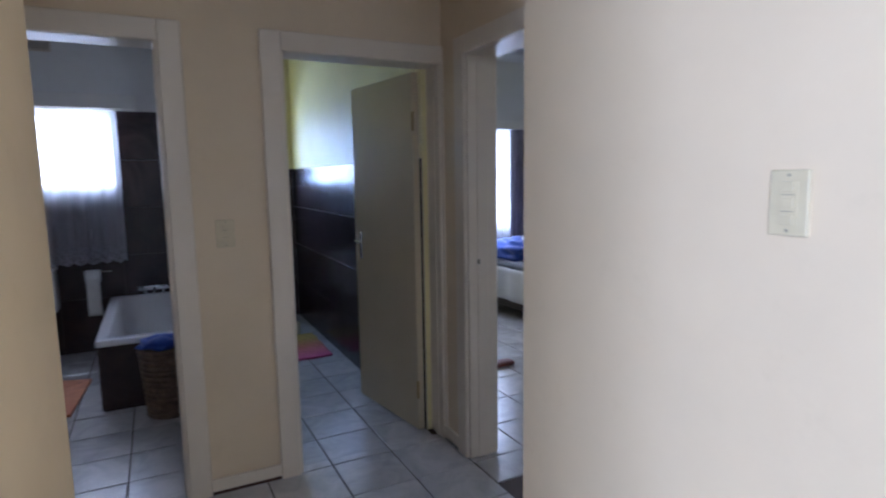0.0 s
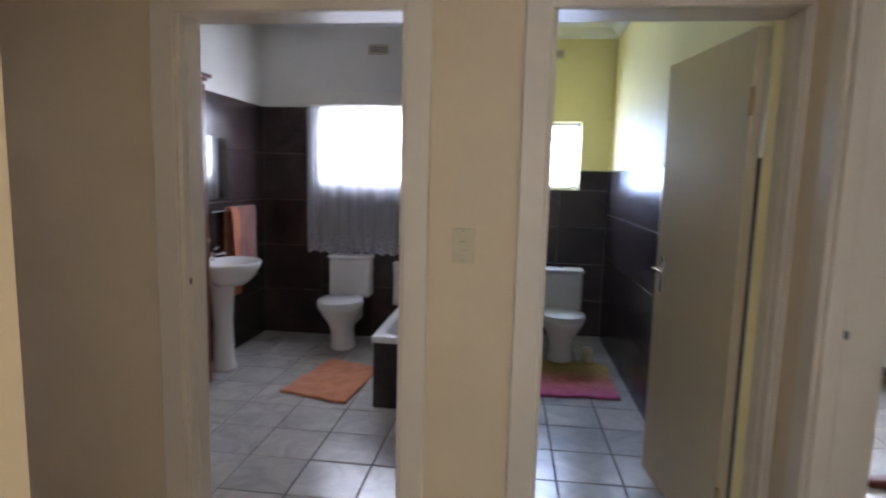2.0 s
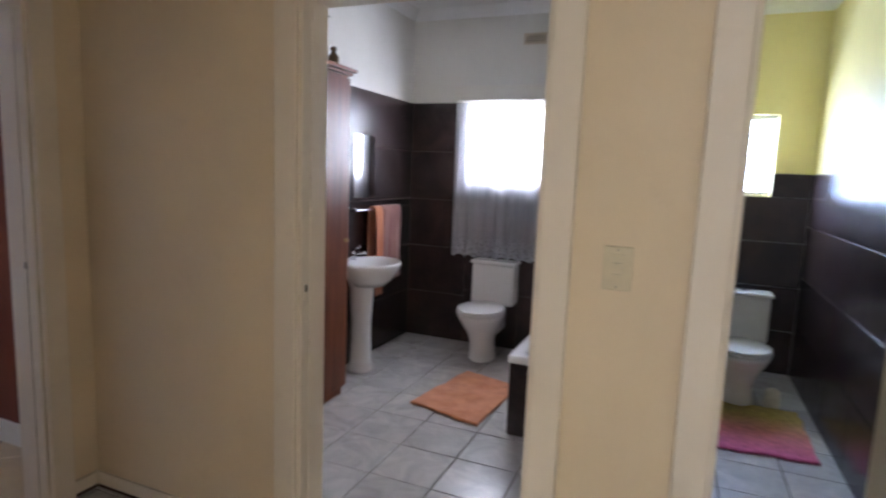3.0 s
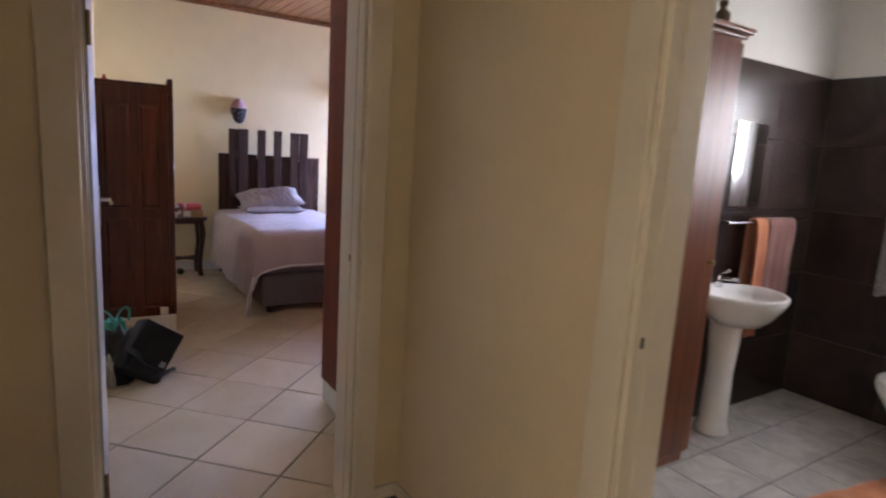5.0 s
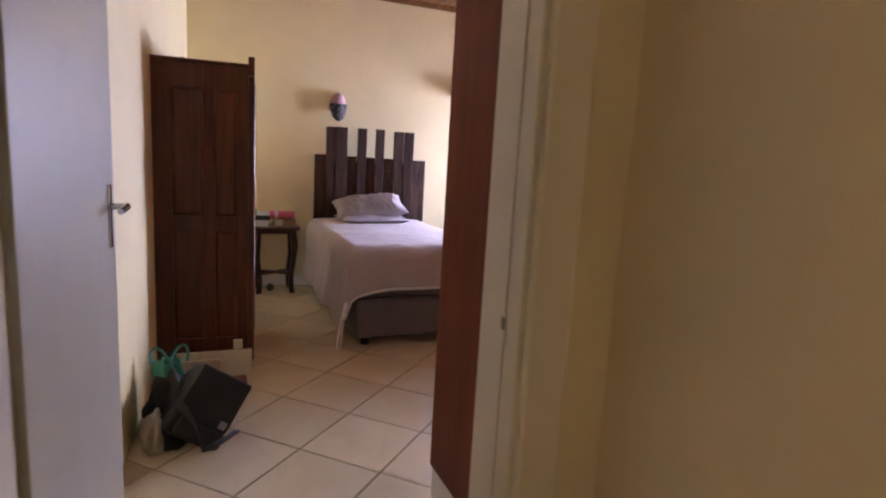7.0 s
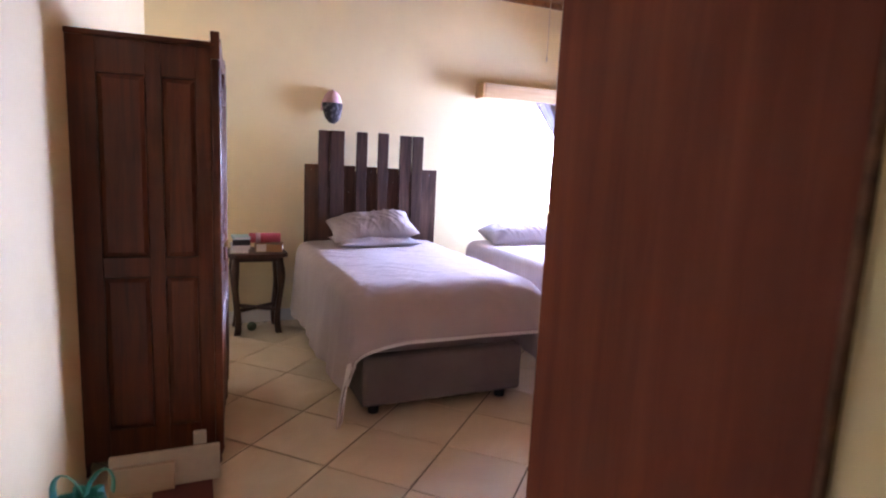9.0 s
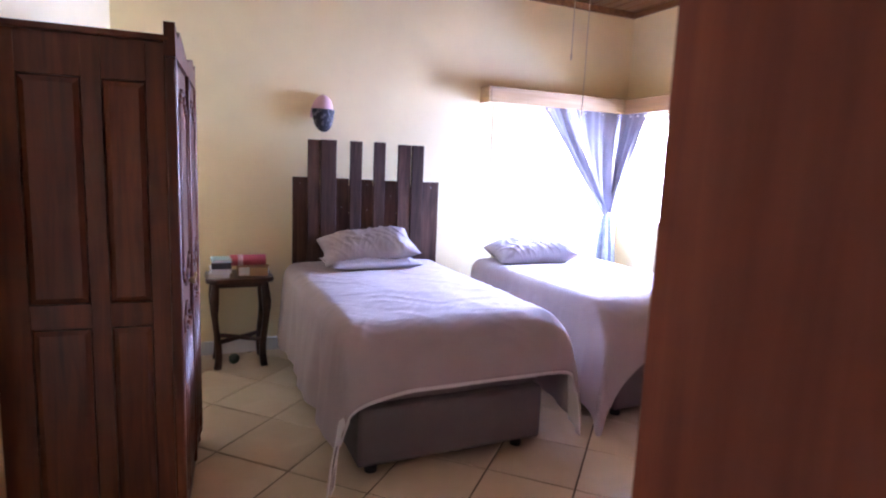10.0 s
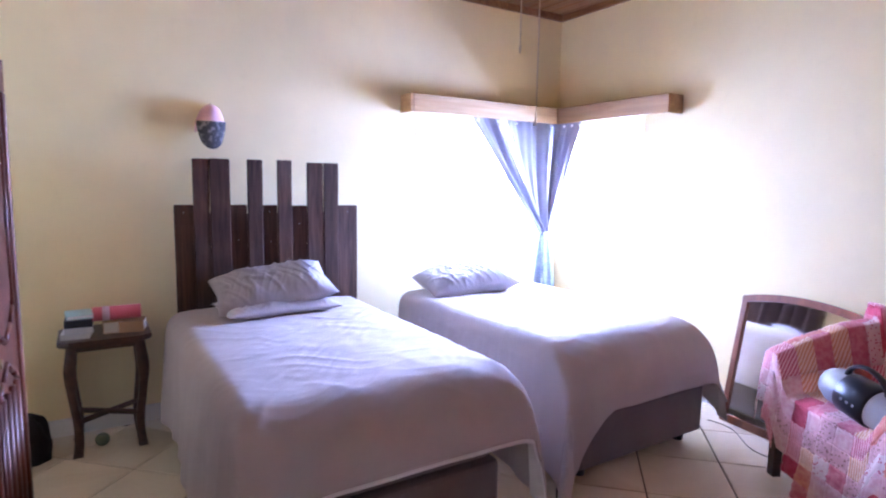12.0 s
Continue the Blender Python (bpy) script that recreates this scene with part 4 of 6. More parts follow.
def guest_bed():
    b = thing("guest_bed", "made bed with a pale grey cover and dark base", "bed", pose(3.62, 3.7, 0))
    part("base", box(0, 1.35, 0, 1.75, 0.10, 0.32, bevel=0.015), BEDBASE, b)
    part("mattress", box(-0.02, 1.37, -0.02, 1.77, 0.32, 0.53, bevel=0.05), DUVETIN, b, "white mattress side")
    part("cover", box(-0.035, 1.385, -0.035, 1.785, 0.50, 0.585, bevel=0.035), cloth("slate_bed_cover", (0.16, 0.17, 0.2), (0.22, 0.23, 0.27), 600), b, "slate grey bed cover")
    bm = bmesh.new()
    sheet(bm, lambda u, v: (-0.04 + 0.008 * math.sin(40 * u), -0.03 + 1.8 * u, 0.52 - 0.33 * v), 60, 6)
    part("valance", bm, DUVETIN, b, "white cotton valance", True, 0.004)
    for x, y in ((0.06, 0.06), (1.29, 0.06), (0.06, 1.69), (1.29, 1.69)):
        part("leg", bar((x, y, 0), (x, y, 0.10), 0.025), BLACKPLASTIC, b)


guest_bed()
crumpled(3.80, 5.0, 0.585, 0.17, 0.40, 0.13, BLUE, "blanket", "crumpled bright blue blanket heaped on the guest bed", "blanket", 8.0, 0.5)
crumpled(4.10, 4.92, 0.585, 0.20, 0.42, 0.17, cloth("white_linen", (0.66, 0.68, 0.72), (0.76, 0.77, 0.8), 600), "clothes", "crumpled white clothes lying on the guest bed", "clothes", 11.0, 0.5)
bm = bmesh.new()
sheet(bm, lambda u, v: (4.07 + 0.46 * u + 0.004 * math.sin(40 * v), 5.51 + 0.028 * math.sin(u * 38), 1.98 - 1.5 * v), 90, 12)
tagged(link("guest_curtain", bm, cloth("mauve_grey_curtain", (0.17, 0.15, 0.18), (0.23, 0.20, 0.24), 600), None, True, 0.003), "long mauve grey curtain beside the guest bedroom window", "curtain")
bm = bmesh.new()
sheet(bm, lambda u, v: (3.90 + 0.2 * u, 5.53 + 0.018 * math.sin(u * 30), 1.98 - 1.25 * v), 40, 8)
tagged(link("guest_net_curtain", bm, NET, None, True), "white net curtain at the guest bedroom window", "curtain")
p = thing("window_pelmet", "plain white pelmet over the guest bedroom window", "pelmet", pose(3.1, 5.6, 1.965))
part("front_board", box(0, 1.75, -0.14, -0.12, 0, 0.085, bevel=0.003), SKIRTWHITE, p)
part("top_board", box(0, 1.75, -0.1195, 0, 0.07, 0.085), SKIRTWHITE, p)
bm = bmesh.new()
solid(bm, 2.66, 2.82, 3.56, 3.66, 0.0, 0.04, 0.018)
tagged(link("slipper", bm, REDBOX, None, True), "dark red slipper lying on the guest bedroom floor", "slipper")

# ---- bedroom ----


def cupboard():
    """Built-in cupboard along the east wall; its end panel faces the doorway."""
    c = thing("built_in_cupboard", "built-in cupboard with a reddish brown end panel on a white plinth", "cupboard", pose(0, 0, 0))
    part("end_panel", box(-2.512, -1.917, 2.785, 2.80, 0.13, BCEIL - 0.002, bevel=0.003), CUPWOOD, c)
    part("edge_strip", box(-1.9168, -1.906, 2.782, 2.7995, 0.13, BCEIL - 0.002, bevel=0.004), plain("rough_dark_filler", (0.15, 0.07, 0.04), 0.9, 0.0, 0.5), c, "rough dark edge filler")
    part("plinth", box(-2.50, -1.917, 2.79, WY - 0.02, 0.0, 0.13, bevel=0.004), SKIRTWHITE, c, "white painted plinth")
    part("carcass", box(-2.49, -1.917, 2.8005, WY - 0.02, 0.1305, BCEIL - 0.004), CUPWOOD, c)
    n = 5
    for k in range(n):
        y0 = 2.802 + k * (WY - 0.03 - 2.802) / n
        y1 = 2.802 + (k + 1) * (WY - 0.03 - 2.802) / n
        d = part("door", box(-2.512, -2.491, y0 + 0.002, y1 - 0.002, 0.15, 2.3, bevel=0.003), CUPWOOD, c)
        part("handle", bar((-2.53, y1 - 0.05, 1.0), (-2.53, y1 - 0.05, 1.14), 0.006), CHROME, d)
        part("upper_door", box(-2.512, -2.491, y0 + 0.002, y1 - 0.002, 2.305, BCEIL - 0.01, bevel=0.003), CUPWOOD, c)


cupboard()


def wardrobe():
    """Local x runs along the front, y goes back to the wall; the front is at y 0."""
    w = thing("wardrobe", "free-standing dark mahogany wardrobe with carved doors and panelled side", "wardrobe", pose(-4.058, 2.208, 0, 0, 0, 180 - 4.2))
    L, Dp, Z0, Z1 = 0.90, 0.56, 0.075, 1.805
    part("carcass", box(0.016, L, 0.02, Dp, Z0, Z1 - 0.022, bevel=0.003), WARDWOOD, w)
    part("top_board", box(-0.012, L + 0.01, 0.0, Dp + 0.01, Z1 - 0.022, Z1, bevel=0.006), WARDWOOD, w)
    # the panelled side that faces the door: stiles and rails over a recess
    cols = ((0.075, 0.20), (0.255, 0.425))
    rows_ = ((0.21, 0.86), (0.94, 1.655))
    for a, b in ((0.02, cols[0][0]), (cols[0][1], cols[1][0]), (cols[1][1], Dp)):
        part("stile", box(0.0, 0.016, a, b, Z0, Z1 - 0.022, bevel=0.002), WARDWOOD, w)
    for a, b in ((Z0, rows_[0][0]), (rows_[0][1], rows_[1][0]), (rows_[1][1], Z1 - 0.022)):
        for c0, c1 in cols:
            part("rail", box(0.0005, 0.0155, c0, c1, a, b, bevel=0.002), WARDWOOD, w)
    for c0, c1 in cols:
        for r0, r1 in rows_:
            bm = bmesh.new()
            solid(bm, 0.004, 0.016, c0 + 0.006, c1 - 0.006, r0 + 0.006, r1 - 0.006)
            f = [q for q in bm.faces if q.normal.x < -0.9]
            bmesh.ops.inset_region(bm, faces=f, thickness=0.022, depth=0.009)
            part("side_panel", bm, WARDWOOD, w)
    # each door rises to its own curved crest between corner posts
    def crest_height(u):
        """Height over one door, u from its outer side to the middle of the front."""
        return 1.845 - 0.035 * math.sin(min(1.0, u / 0.35) * math.pi) ** 2 - 0.055 * max(0.0, (u - 0.3) / 0.7) ** 1.5

    for side in (0, 1):
        def across(u):
            return (-0.012 + u * (L / 2 + 0.01)) if side == 0 else (L + 0.008 - u * (L / 2 + 0.006))

        bm = bmesh.new()
        n = 24
        cols_ = []
        for k in range(n + 1):
            x = across(k / n)
            cols_.append([bm.verts.new((x, y, z)) for y, z in ((-0.014, 1.74), (-0.014, crest_height(k / n)), (0.02, crest_height(k / n)), (0.02, 1.74))])
        for p, q in zip(cols_, cols_[1:]):
            for i in range(4):
                bm.faces.new((p[i], p[(i + 1) % 4], q[(i + 1) % 4], q[i]))
        bm.faces.new(cols_[0])
        bm.faces.new(cols_[-1][::-1])
        part("crest", bm, WARDWOOD, w, "curved crest over the door")
    part("corner_post", box(-0.012, 0.03, -0.016, 0.0195, Z0, 1.7395, bevel=0.008), WARDWOOD, w)
    part("corner_post", box(L - 0.03, L + 0.008, -0.016, 0.0195, Z0, 1.7395, bevel=0.008), WARDWOOD, w)
    part("centre_post", box(L / 2 - 0.012, L / 2 + 0.012, -0.020, 0.0195, Z0 + 0.045, 1.7395, bevel=0.006), WARDWOOD, w)
    for k in range(2):
        x0 = 0.032 + k * (L / 2 - 0.019)
        x1 = x0 + L / 2 - 0.046
        d = part("door", box(x0 + 0.002, x1 - 0.002, -0.006, 0.018, 0.12, 1.738, bevel=0.004), WARDWOOD, w)
        m = (x0 + x1) / 2
        hw = (x1 - x0) / 2 - 0.06

        def moulding(pts, thick):
            """A rounded bead that follows a closed outline on the door."""
            b2 = bmesh.new()
            for (ax, az), (bx, bz) in zip(pts, pts[1:] + pts[:1]):
                tube(b2, (ax, -0.007, az), (bx, -0.007, bz), thick, thick, 8)
            return b2

        upper = [(m + hw * math.cos(math.pi * i / 12), 1.60 + 0.06 * math.sin(math.pi * i / 12) ** 2 - 0.03 * math.sin(math.pi * i / 6) ** 2) for i in range(13)]
        upper += [(m - hw, 1.04), (m - hw * 0.6, 0.99), (m, 0.95), (m + hw * 0.6, 0.99), (m + hw, 1.04)]
        part("moulding", moulding(upper, 0.010), WARDWOOD, d, "carved bead round the upper panel", True)
        bm = bmesh.new()
        solid(bm, m - hw + 0.03, m + hw - 0.03, -0.012, -0.0055, 1.06, 1.575, 0.005)
        part("raised_panel", bm, WARDWOOD, d)
        lower = [(m - hw, 0.20), (m + hw, 0.20), (m + hw, 0.80), (m + hw * 0.5, 0.84), (m, 0.88), (m - hw * 0.5, 0.84), (m - hw, 0.80)]
        part("moulding", moulding(lower, 0.010), WARDWOOD, d, "carved bead round the lower panel", True)
        for i in range(4):
            x = m - hw + (i + 0.5) * 2 * hw / 4
            part("reed", bar((x, -0.006, 0.225), (x, -0.006, 0.80), 0.016, None, 10), WARDWOOD, d, "", True)
        knob = x1 - 0.03 if k == 0 else x0 + 0.03
        part("door_pull", bar((knob, -0.006, 0.93), (knob, -0.03, 0.93), 0.010, 0.016, 14), BRASS, d, "dark brass pull", True)
    part("base_rail", box(0.05, L - 0.05, -0.008, 0.0195, Z0, 0.118, bevel=0.006), WARDWOOD, w)
    for x, y in ((0.02, 0.015), (L - 0.03, 0.015), (0.03, Dp - 0.03), (L - 0.03, Dp - 0.03)):
        bm = bmesh.new()
        lathe(bm, [(0.016, 0.0), (0.024, 0.012), (0.02, 0.035), (0.03, 0.06), (0.034, Z0)], 14, 1, 1, x, y)
        part("foot", bm, WARDWOOD, w, "", True)
    return w


wardrobe()
bm = bmesh.new()
lathe(bm, [(0.028, 1.8055), (0.03, 1.82), (0.022, 1.85), (0.010, 1.865), (0.010, 1.88)], 16, 1, 1, -4.62, 1.83)
tagged(link("red_bottle", bm, plain("red_plastic", (0.5, 0.05, 0.03), 0.3), None, True), "small red plastic bottle standing on the wardrobe", "bottle")


def headboard():
    h = thing("headboard", "rustic headboard of dark uneven upright planks", "headboard", pose(-6.15, 0, 0))
    for y0, y1, z, lift in ((2.926, 3.03, 1.314, 0), (3.236, 3.333, 1.312, 0), (3.427, 3.516, 1.309, 0), (3.609, 3.707, 1.305, 0), (3.916, 4.058, 1.303, 0), (3.028, 3.117, 1.582, 0.022), (3.12, 3.234, 1.585, 0.026), (3.335, 3.425, 1.586, 0.022), (3.518, 3.607, 1.588, 0.022), (3.709, 3.814, 1.579, 0.022), (3.817, 3.914, 1.58, 0.026)):
        bm = bmesh.new()
        solid(bm, lift, lift + 0.022, y0, y1, 0.0, z, 0.004, 1)
        bmesh.ops.subdivide_edges(bm, edges=[e for e in bm.edges if abs(e.verts[0].co.z - e.verts[1].co.z) > 0.5], cuts=10, use_grid_fill=True)
        for v in bm.verts:
            v.co.y += 0.0035 * noise.noise(Vector((y0 * 9, v.co.z * 3, 1)))
            v.co.x += 0.002 * noise.noise(Vector((y0 * 9, v.co.z * 3, 7)))
        part("plank", bm, PLANKWOOD, h)
    for z in (0.10, 0.42, 0.74, 1.06):
        part("batten", box(-0.03, -0.0005, 2.95, 4.03, z, z + (0.2 if z > 1 else 0.315), bevel=0.003), PLANKWOOD, h)
    for y, z in ((2.975, 1.27), (3.28, 1.10), (3.47, 1.27), (3.475, 1.08), (3.66, 1.19), (3.99, 1.26)):
        part("nail", bar((0.0215, y, z), (0.024, y, z), 0.0035, None, 8), GREYPLASTIC, h)


headboard()


def bed(name, label, y0, y1, x_foot, seed, mid, half, drops, foot_drop, low_corner, lined):
    """A divan with a mattress and a duvet that rounds over its edges and hangs down."""
    b = thing(name, label, "bed", pose(0, 0, 0), "single beds")
    XH, top, RS, RT = -6.08, 0.700, 0.09, 0.26
    part("base", box(XH, x_foot, y0, y1, 0.065, 0.345, bevel=0.02), BEDBASE, b, "brown grey fabric divan base")
    part("mattress", box(XH, x_foot - 0.01, y0 + 0.005, y1 - 0.005, 0.347, 0.57, bevel=0.05), BEDBASE, b)
    for x in (XH + 0.1, x_foot - 0.09):
        for y in (y0 + 0.09, y1 - 0.09):
            part("foot", bar((x, y, 0.0), (x, y, 0.066), 0.030, 0.036, 14), BLACKPLASTIC, b)
    L = x_foot + 0.045 - (XH + 0.03)

    def edge(d, R):
        """How far out and down the cloth is, d past the start of its edge of radius R."""
        if d <= 0:
            return 0.0, 0.0
        a = d / R
        if a < math.pi / 2:
            return R * math.sin(a), R * (1 - math.cos(a))
        return R, R + d - R * math.pi / 2

    def drape(extra, inset):
        def f(u, v):
            s = -(half + drops[0] + extra) + u * (2 * half + drops[0] + drops[1] + 2 * extra)
            t = v * (L + foot_drop + low_corner * max(0.0, 1 - max(0.0, s + half) / 0.30) ** 1.4 + extra)
            sg = 1 if s > 0 else -1
            ds, dt = abs(s) - (half - RS), t - (L - RT)
            (os, zs), (ot, zt) = edge(ds, RS), edge(dt, RT)
            px = XH + 0.03 + min(t, L - RT) + ot
            py = mid + sg * (min(abs(s), half - RS) + os)
            z = top - max(zs, zt) - 0.38 * min(zs, zt) - 0.008 * min(1.0, abs(s) / half) ** 4
            soft = Vector((px * 1.9, py * 1.9, seed))
            flat = max(0.0, 1 - max(zs, zt) / 0.12)
            z += flat * (0.009 * noise.noise(soft) + 0.004 * noise.noise(soft * 2.7))
            # sharp shallow creases, running mostly across the bed
            warp = 0.22 * noise.noise(Vector((px * 3, py * 3, seed + 8)))
            r1 = 1 - abs(noise.noise(Vector(((px + warp) * 5.2, (py - 0.6 * px) * 2.2, seed + 3)))) * 4
            r2 = 1 - abs(noise.noise(Vector(((px - warp) * 13 + py * 4, py * 5, seed + 5)))) * 4
            crease = 0.0042 * max(0.0, r1) + 0.0022 * max(0.0, r2)
            if zs > RS or zt > RT:
                along = px if zs >= zt else py
                hs, ht = max(0.0, zs - RS), max(0.0, zt - RT)
                wave = math.sin(along * 12 + 2.2 * math.sin(along * 3.1 + seed) + seed) + 0.6 * math.sin(along * 27 + seed * 2)
                grow = min(1.0, max(hs, ht) / 0.3)
                if hs > 0:
                    py += sg * (0.045 * (hs / 0.5) + 0.015 * wave * grow + crease)
                if ht > 0:
                    px += 0.05 * (ht / 0.3) + 0.008 * wave * grow + crease
                if hs > 0 and ht > 0:
                    c = min(1.0, hs / 0.35) * min(1.0, ht / 0.12)
                    px += 0.05 * c
                    py += sg * 0.05 * c
            else:
                z += crease
            return (px - (inset if zt > RT * 0.9 else 0), py - sg * (inset if zs > RS else 0), max(0.02, z))

        return f

    bm = bmesh.new()
    sheet(bm, drape(0.0, 0.0), 170, 170)
    cover = part("duvet", bm, DUVET, b, "taupe grey cotton duvet hanging down the sides", True, 0.010)
    if not lined:
        return b
    g = drape(0.022, 0.010)
    bm = bmesh.new()
    sheet(bm, lambda u, v: g(u, 0.90 + 0.1 * v), 130, 14)
    part("duvet_lining", bm, DUVETIN, cover, "white lining showing at the hem", True, 0.004)
    turned = drape(0.016, -0.012)
    bm = bmesh.new()
    sheet(bm, lambda u, v: turned(0.004 + 0.20 * u, 1.0 - 0.045 * v * math.sin(math.pi * (0.1 + 0.9 * u)) ** 0.6), 30, 5)
    part("lining_turn", bm, DUVETIN, cover, "white lining curling out at the corner", True, 0.004)
    return b


bed("bed", "single bed with a taupe duvet before the plank headboard", 2.915, 3.885, -4.285, 1.0, 3.445, 0.590, (0.50, 0.46), 0.15, 0.05, True)
bed("bed", "single bed with a taupe duvet under the corner window", 4.475, 5.46, -4.41, 5.0, 4.925, 0.575, (0.52, 0.40), 0.215, 0.20, False)


def pillow(m, w, d, h, name, label, seed):
    """A soft pillow with pinched corners and creases."""
    bm = bmesh.new()
    n = 84
    for side in (1, -1):
        def f(u, v):
            a, b = 2 * u - 1, 2 * v - 1
            body = (max(0.0, 1 - a ** 4) * max(0.0, 1 - b ** 4)) ** 0.72
            x, y = a * w / 2 * (1 - 0.07 * (1 - abs(b)) * abs(a)), b * d / 2 * (1 - 0.09 * (1 - abs(a)) * abs(b))
            ridge = max(0.0, 1 - 5 * abs(noise.noise(Vector((x * 15 + 8 * y, y * 4.5, seed)))))
            ridge += 0.5 * max(0.0, 1 - 5 * abs(noise.noise(Vector((x * 24 - 9 * y, y * 9, seed + 2)))))
            c = ridge * 0.013 + noise.noise(Vector((x * 7, y * 7, seed + 4))) * 0.014
            return (x, y, side * (h / 2 * body + c * body * (1 if side > 0 else 0.4)))
        sheet(bm, f, n, n)
    bmesh.ops.remove_doubles(bm, verts=bm.verts, dist=0.0008)
    ob = link(name, bm, PILLOW, None, True)
    ob.matrix_basis = m
    return tagged(ob, label, "pillow", "pillows")


pillow(pose(-5.85, 3.43, 0.735, 0, 0, 92), 0.66, 0.42, 0.09, "pillow", "flat grey cotton pillow lying on the bed", 2.0)
pillow(pose(-5.90, 3.42, 0.838, 19, -7, 86), 0.68, 0.42, 0.17, "pillow", "plump grey cotton pillow leaning on the headboard", 6.0)
pillow(pose(-5.87, 4.79, 0.775, 8, -5, 82), 0.68, 0.44, 0.20, "pillow", "grey cotton pillow lying on the bed by the window", 9.0)


def night_table():
    t = thing("bedside_table", "small dark carved wooden table with curved legs", "bedside table", pose(-6.09, 2.555, 0))
    bm = bmesh.new()
    n = 48
    ring = []
    for k in range(n):
        a = k * math.tau / n
        c, s = math.cos(a), math.sin(a)
        r = min(0.205 / max(abs(c), abs(s)), 0.262)
        r *= 1 - 0.035 * math.cos(4 * a) ** 2 + 0.012 * math.cos(8 * a)
        ring.append((r * c * 0.93, r * s * 1.08))
    lo = [bm.verts.new((x * 0.97, y * 0.97, 0.60)) for x, y in ring]
    md = [bm.verts.new((x, y, 0.612)) for x, y in ring]
    hi = [bm.verts.new((x * 0.985, y * 0.985, 0.63)) for x, y in ring]
    for p, q in ((lo, md), (md, hi)):
        for k in range(n):
            bm.faces.new((p[k], p[(k + 1) % n], q[(k + 1) % n], q[k]))
    bm.faces.new(hi)
    bm.faces.new(lo[::-1])
    part("tabletop", bm, TABLEWOOD, t)
    for sx in (-1, 1):
        for sy in (-1, 1):
            bm = bmesh.new()
            prev = None
            for k in range(15):
                z = 0.60 - 0.6 * k / 14
                u = k / 14
                off = 0.018 * math.sin(u * math.pi * 1.6) - 0.02 * u + 0.035 * u ** 3
                cx, cy = sx * (0.125 + off), sy * (0.155 + off)
                r = 0.023 + 0.008 * math.exp(-((u - 0.22) / 0.12) ** 2) - 0.004 * math.sin(u * math.pi)
                loop = [bm.verts.new((cx + r * a, cy + r * b, z)) for a, b in ((-1, -1), (1, -1), (1, 1), (-1, 1))]
                if prev:
                    for i in range(4):
                        bm.faces.new((prev[i], prev[(i + 1) % 4], loop[(i + 1) % 4], loop[i]))
                else:
                    bm.faces.new(loop)
                prev = loop
            bm.faces.new(prev[::-1])
            part("leg", bm, TABLEWOOD, t, "", True)
    for s in (-1, 1):
        bm = bmesh.new()
        solid(bm, s * 0.135 - 0.008, s * 0.135 + 0.008, -0.135, 0.135, 0.565, 0.60, 0.004)
        part("apron", bm, TABLEWOOD, t)
        part("apron", box(-0.115, 0.115, s * 0.16 - 0.008, s * 0.16 + 0.008, 0.565, 0.60, bevel=0.004), TABLEWOOD, t)
    part("stretcher", bar((-0.125, -0.155, 0.17), (0.125, 0.155, 0.185), 0.016, None, 8), TABLEWOOD, t)
    part("stretcher", bar((-0.125, 0.155, 0.17), (0.125, -0.155, 0.185), 0.016, None, 8), TABLEWOOD, t)


night_table()


def book(m, w, d, h, cover, label):
    b = thing("book", label, "book", m, "books on the bedside table")
    part("page_block", box(-w / 2 + 0.003, w / 2 - 0.004, -d / 2 + 0.004, d / 2 - 0.004, 0.002, h - 0.002), PAPER, b)
    part("cover", boxes((-w / 2, w / 2, -d / 2, d / 2, 0, 0.002), (-w / 2, w / 2, -d / 2, d / 2, h - 0.002, h), (-w / 2, -w / 2 + 0.0028, -d / 2, d / 2, 0.002, h - 0.002)), cover, b)


WHITEBOOK, BLACKBOOK = plain("white_book_cover", (0.7, 0.7, 0.7), 0.4), plain("black_book_cover", (0.02, 0.02, 0.025), 0.4)
MINTBOOK, TANBOOK = plain("mint_book_cover", (0.35, 0.55, 0.48), 0.4), plain("orange_tan_cover", (0.44, 0.26, 0.13), 0.5)
TT = 0.631
book(pose(-6.06, 2.43, TT, 0, 0, 84), 0.13, 0.19, 0.03, WHITEBOOK, "white paperback book on the bedside table")
book(pose(-6.06, 2.435, TT + 0.0305, 0, 0, 92), 0.13, 0.185, 0.028, WHITEBOOK, "white paperback book on the bedside table")
book(pose(-6.06, 2.44, TT + 0.059, 0, 0, 178), 0.18, 0.125, 0.04, BLACKBOOK, "thick black covered book on the bedside table")
book(pose(-6.07, 2.44, TT + 0.0995, 0, 0, 95), 0.12, 0.16, 0.02, MINTBOOK, "pale mint green booklet on the bedside table")
book(pose(-6.08, 2.60, TT, 0, 0, 90), 0.11, 0.13, 0.062, TANBOOK, "cream and tan box-like book on the table")
book(pose(-6.06, 2.69, TT, 0, 0, 168), 0.13, 0.12, 0.058, TANBOOK, "orange tan covered book on the bedside table")
r = thing("rolled_cloth", "rolled pink red cloth with a pale band", "cloth roll", pose(-6.07, 2.60, TT + 0.102))
part("roll", bar((0, -0.10, 0), (0.0, 0.13, 0), 0.038, 0.038, 20), PINK, r, "", True)
part("band", bar((0, -0.055, 0), (0, -0.02, 0), 0.039, 0.039, 20), plain("pale_pink_band", (0.7, 0.45, 0.48), 0.7), r, "pale pink band", True)
bm = bmesh.new()
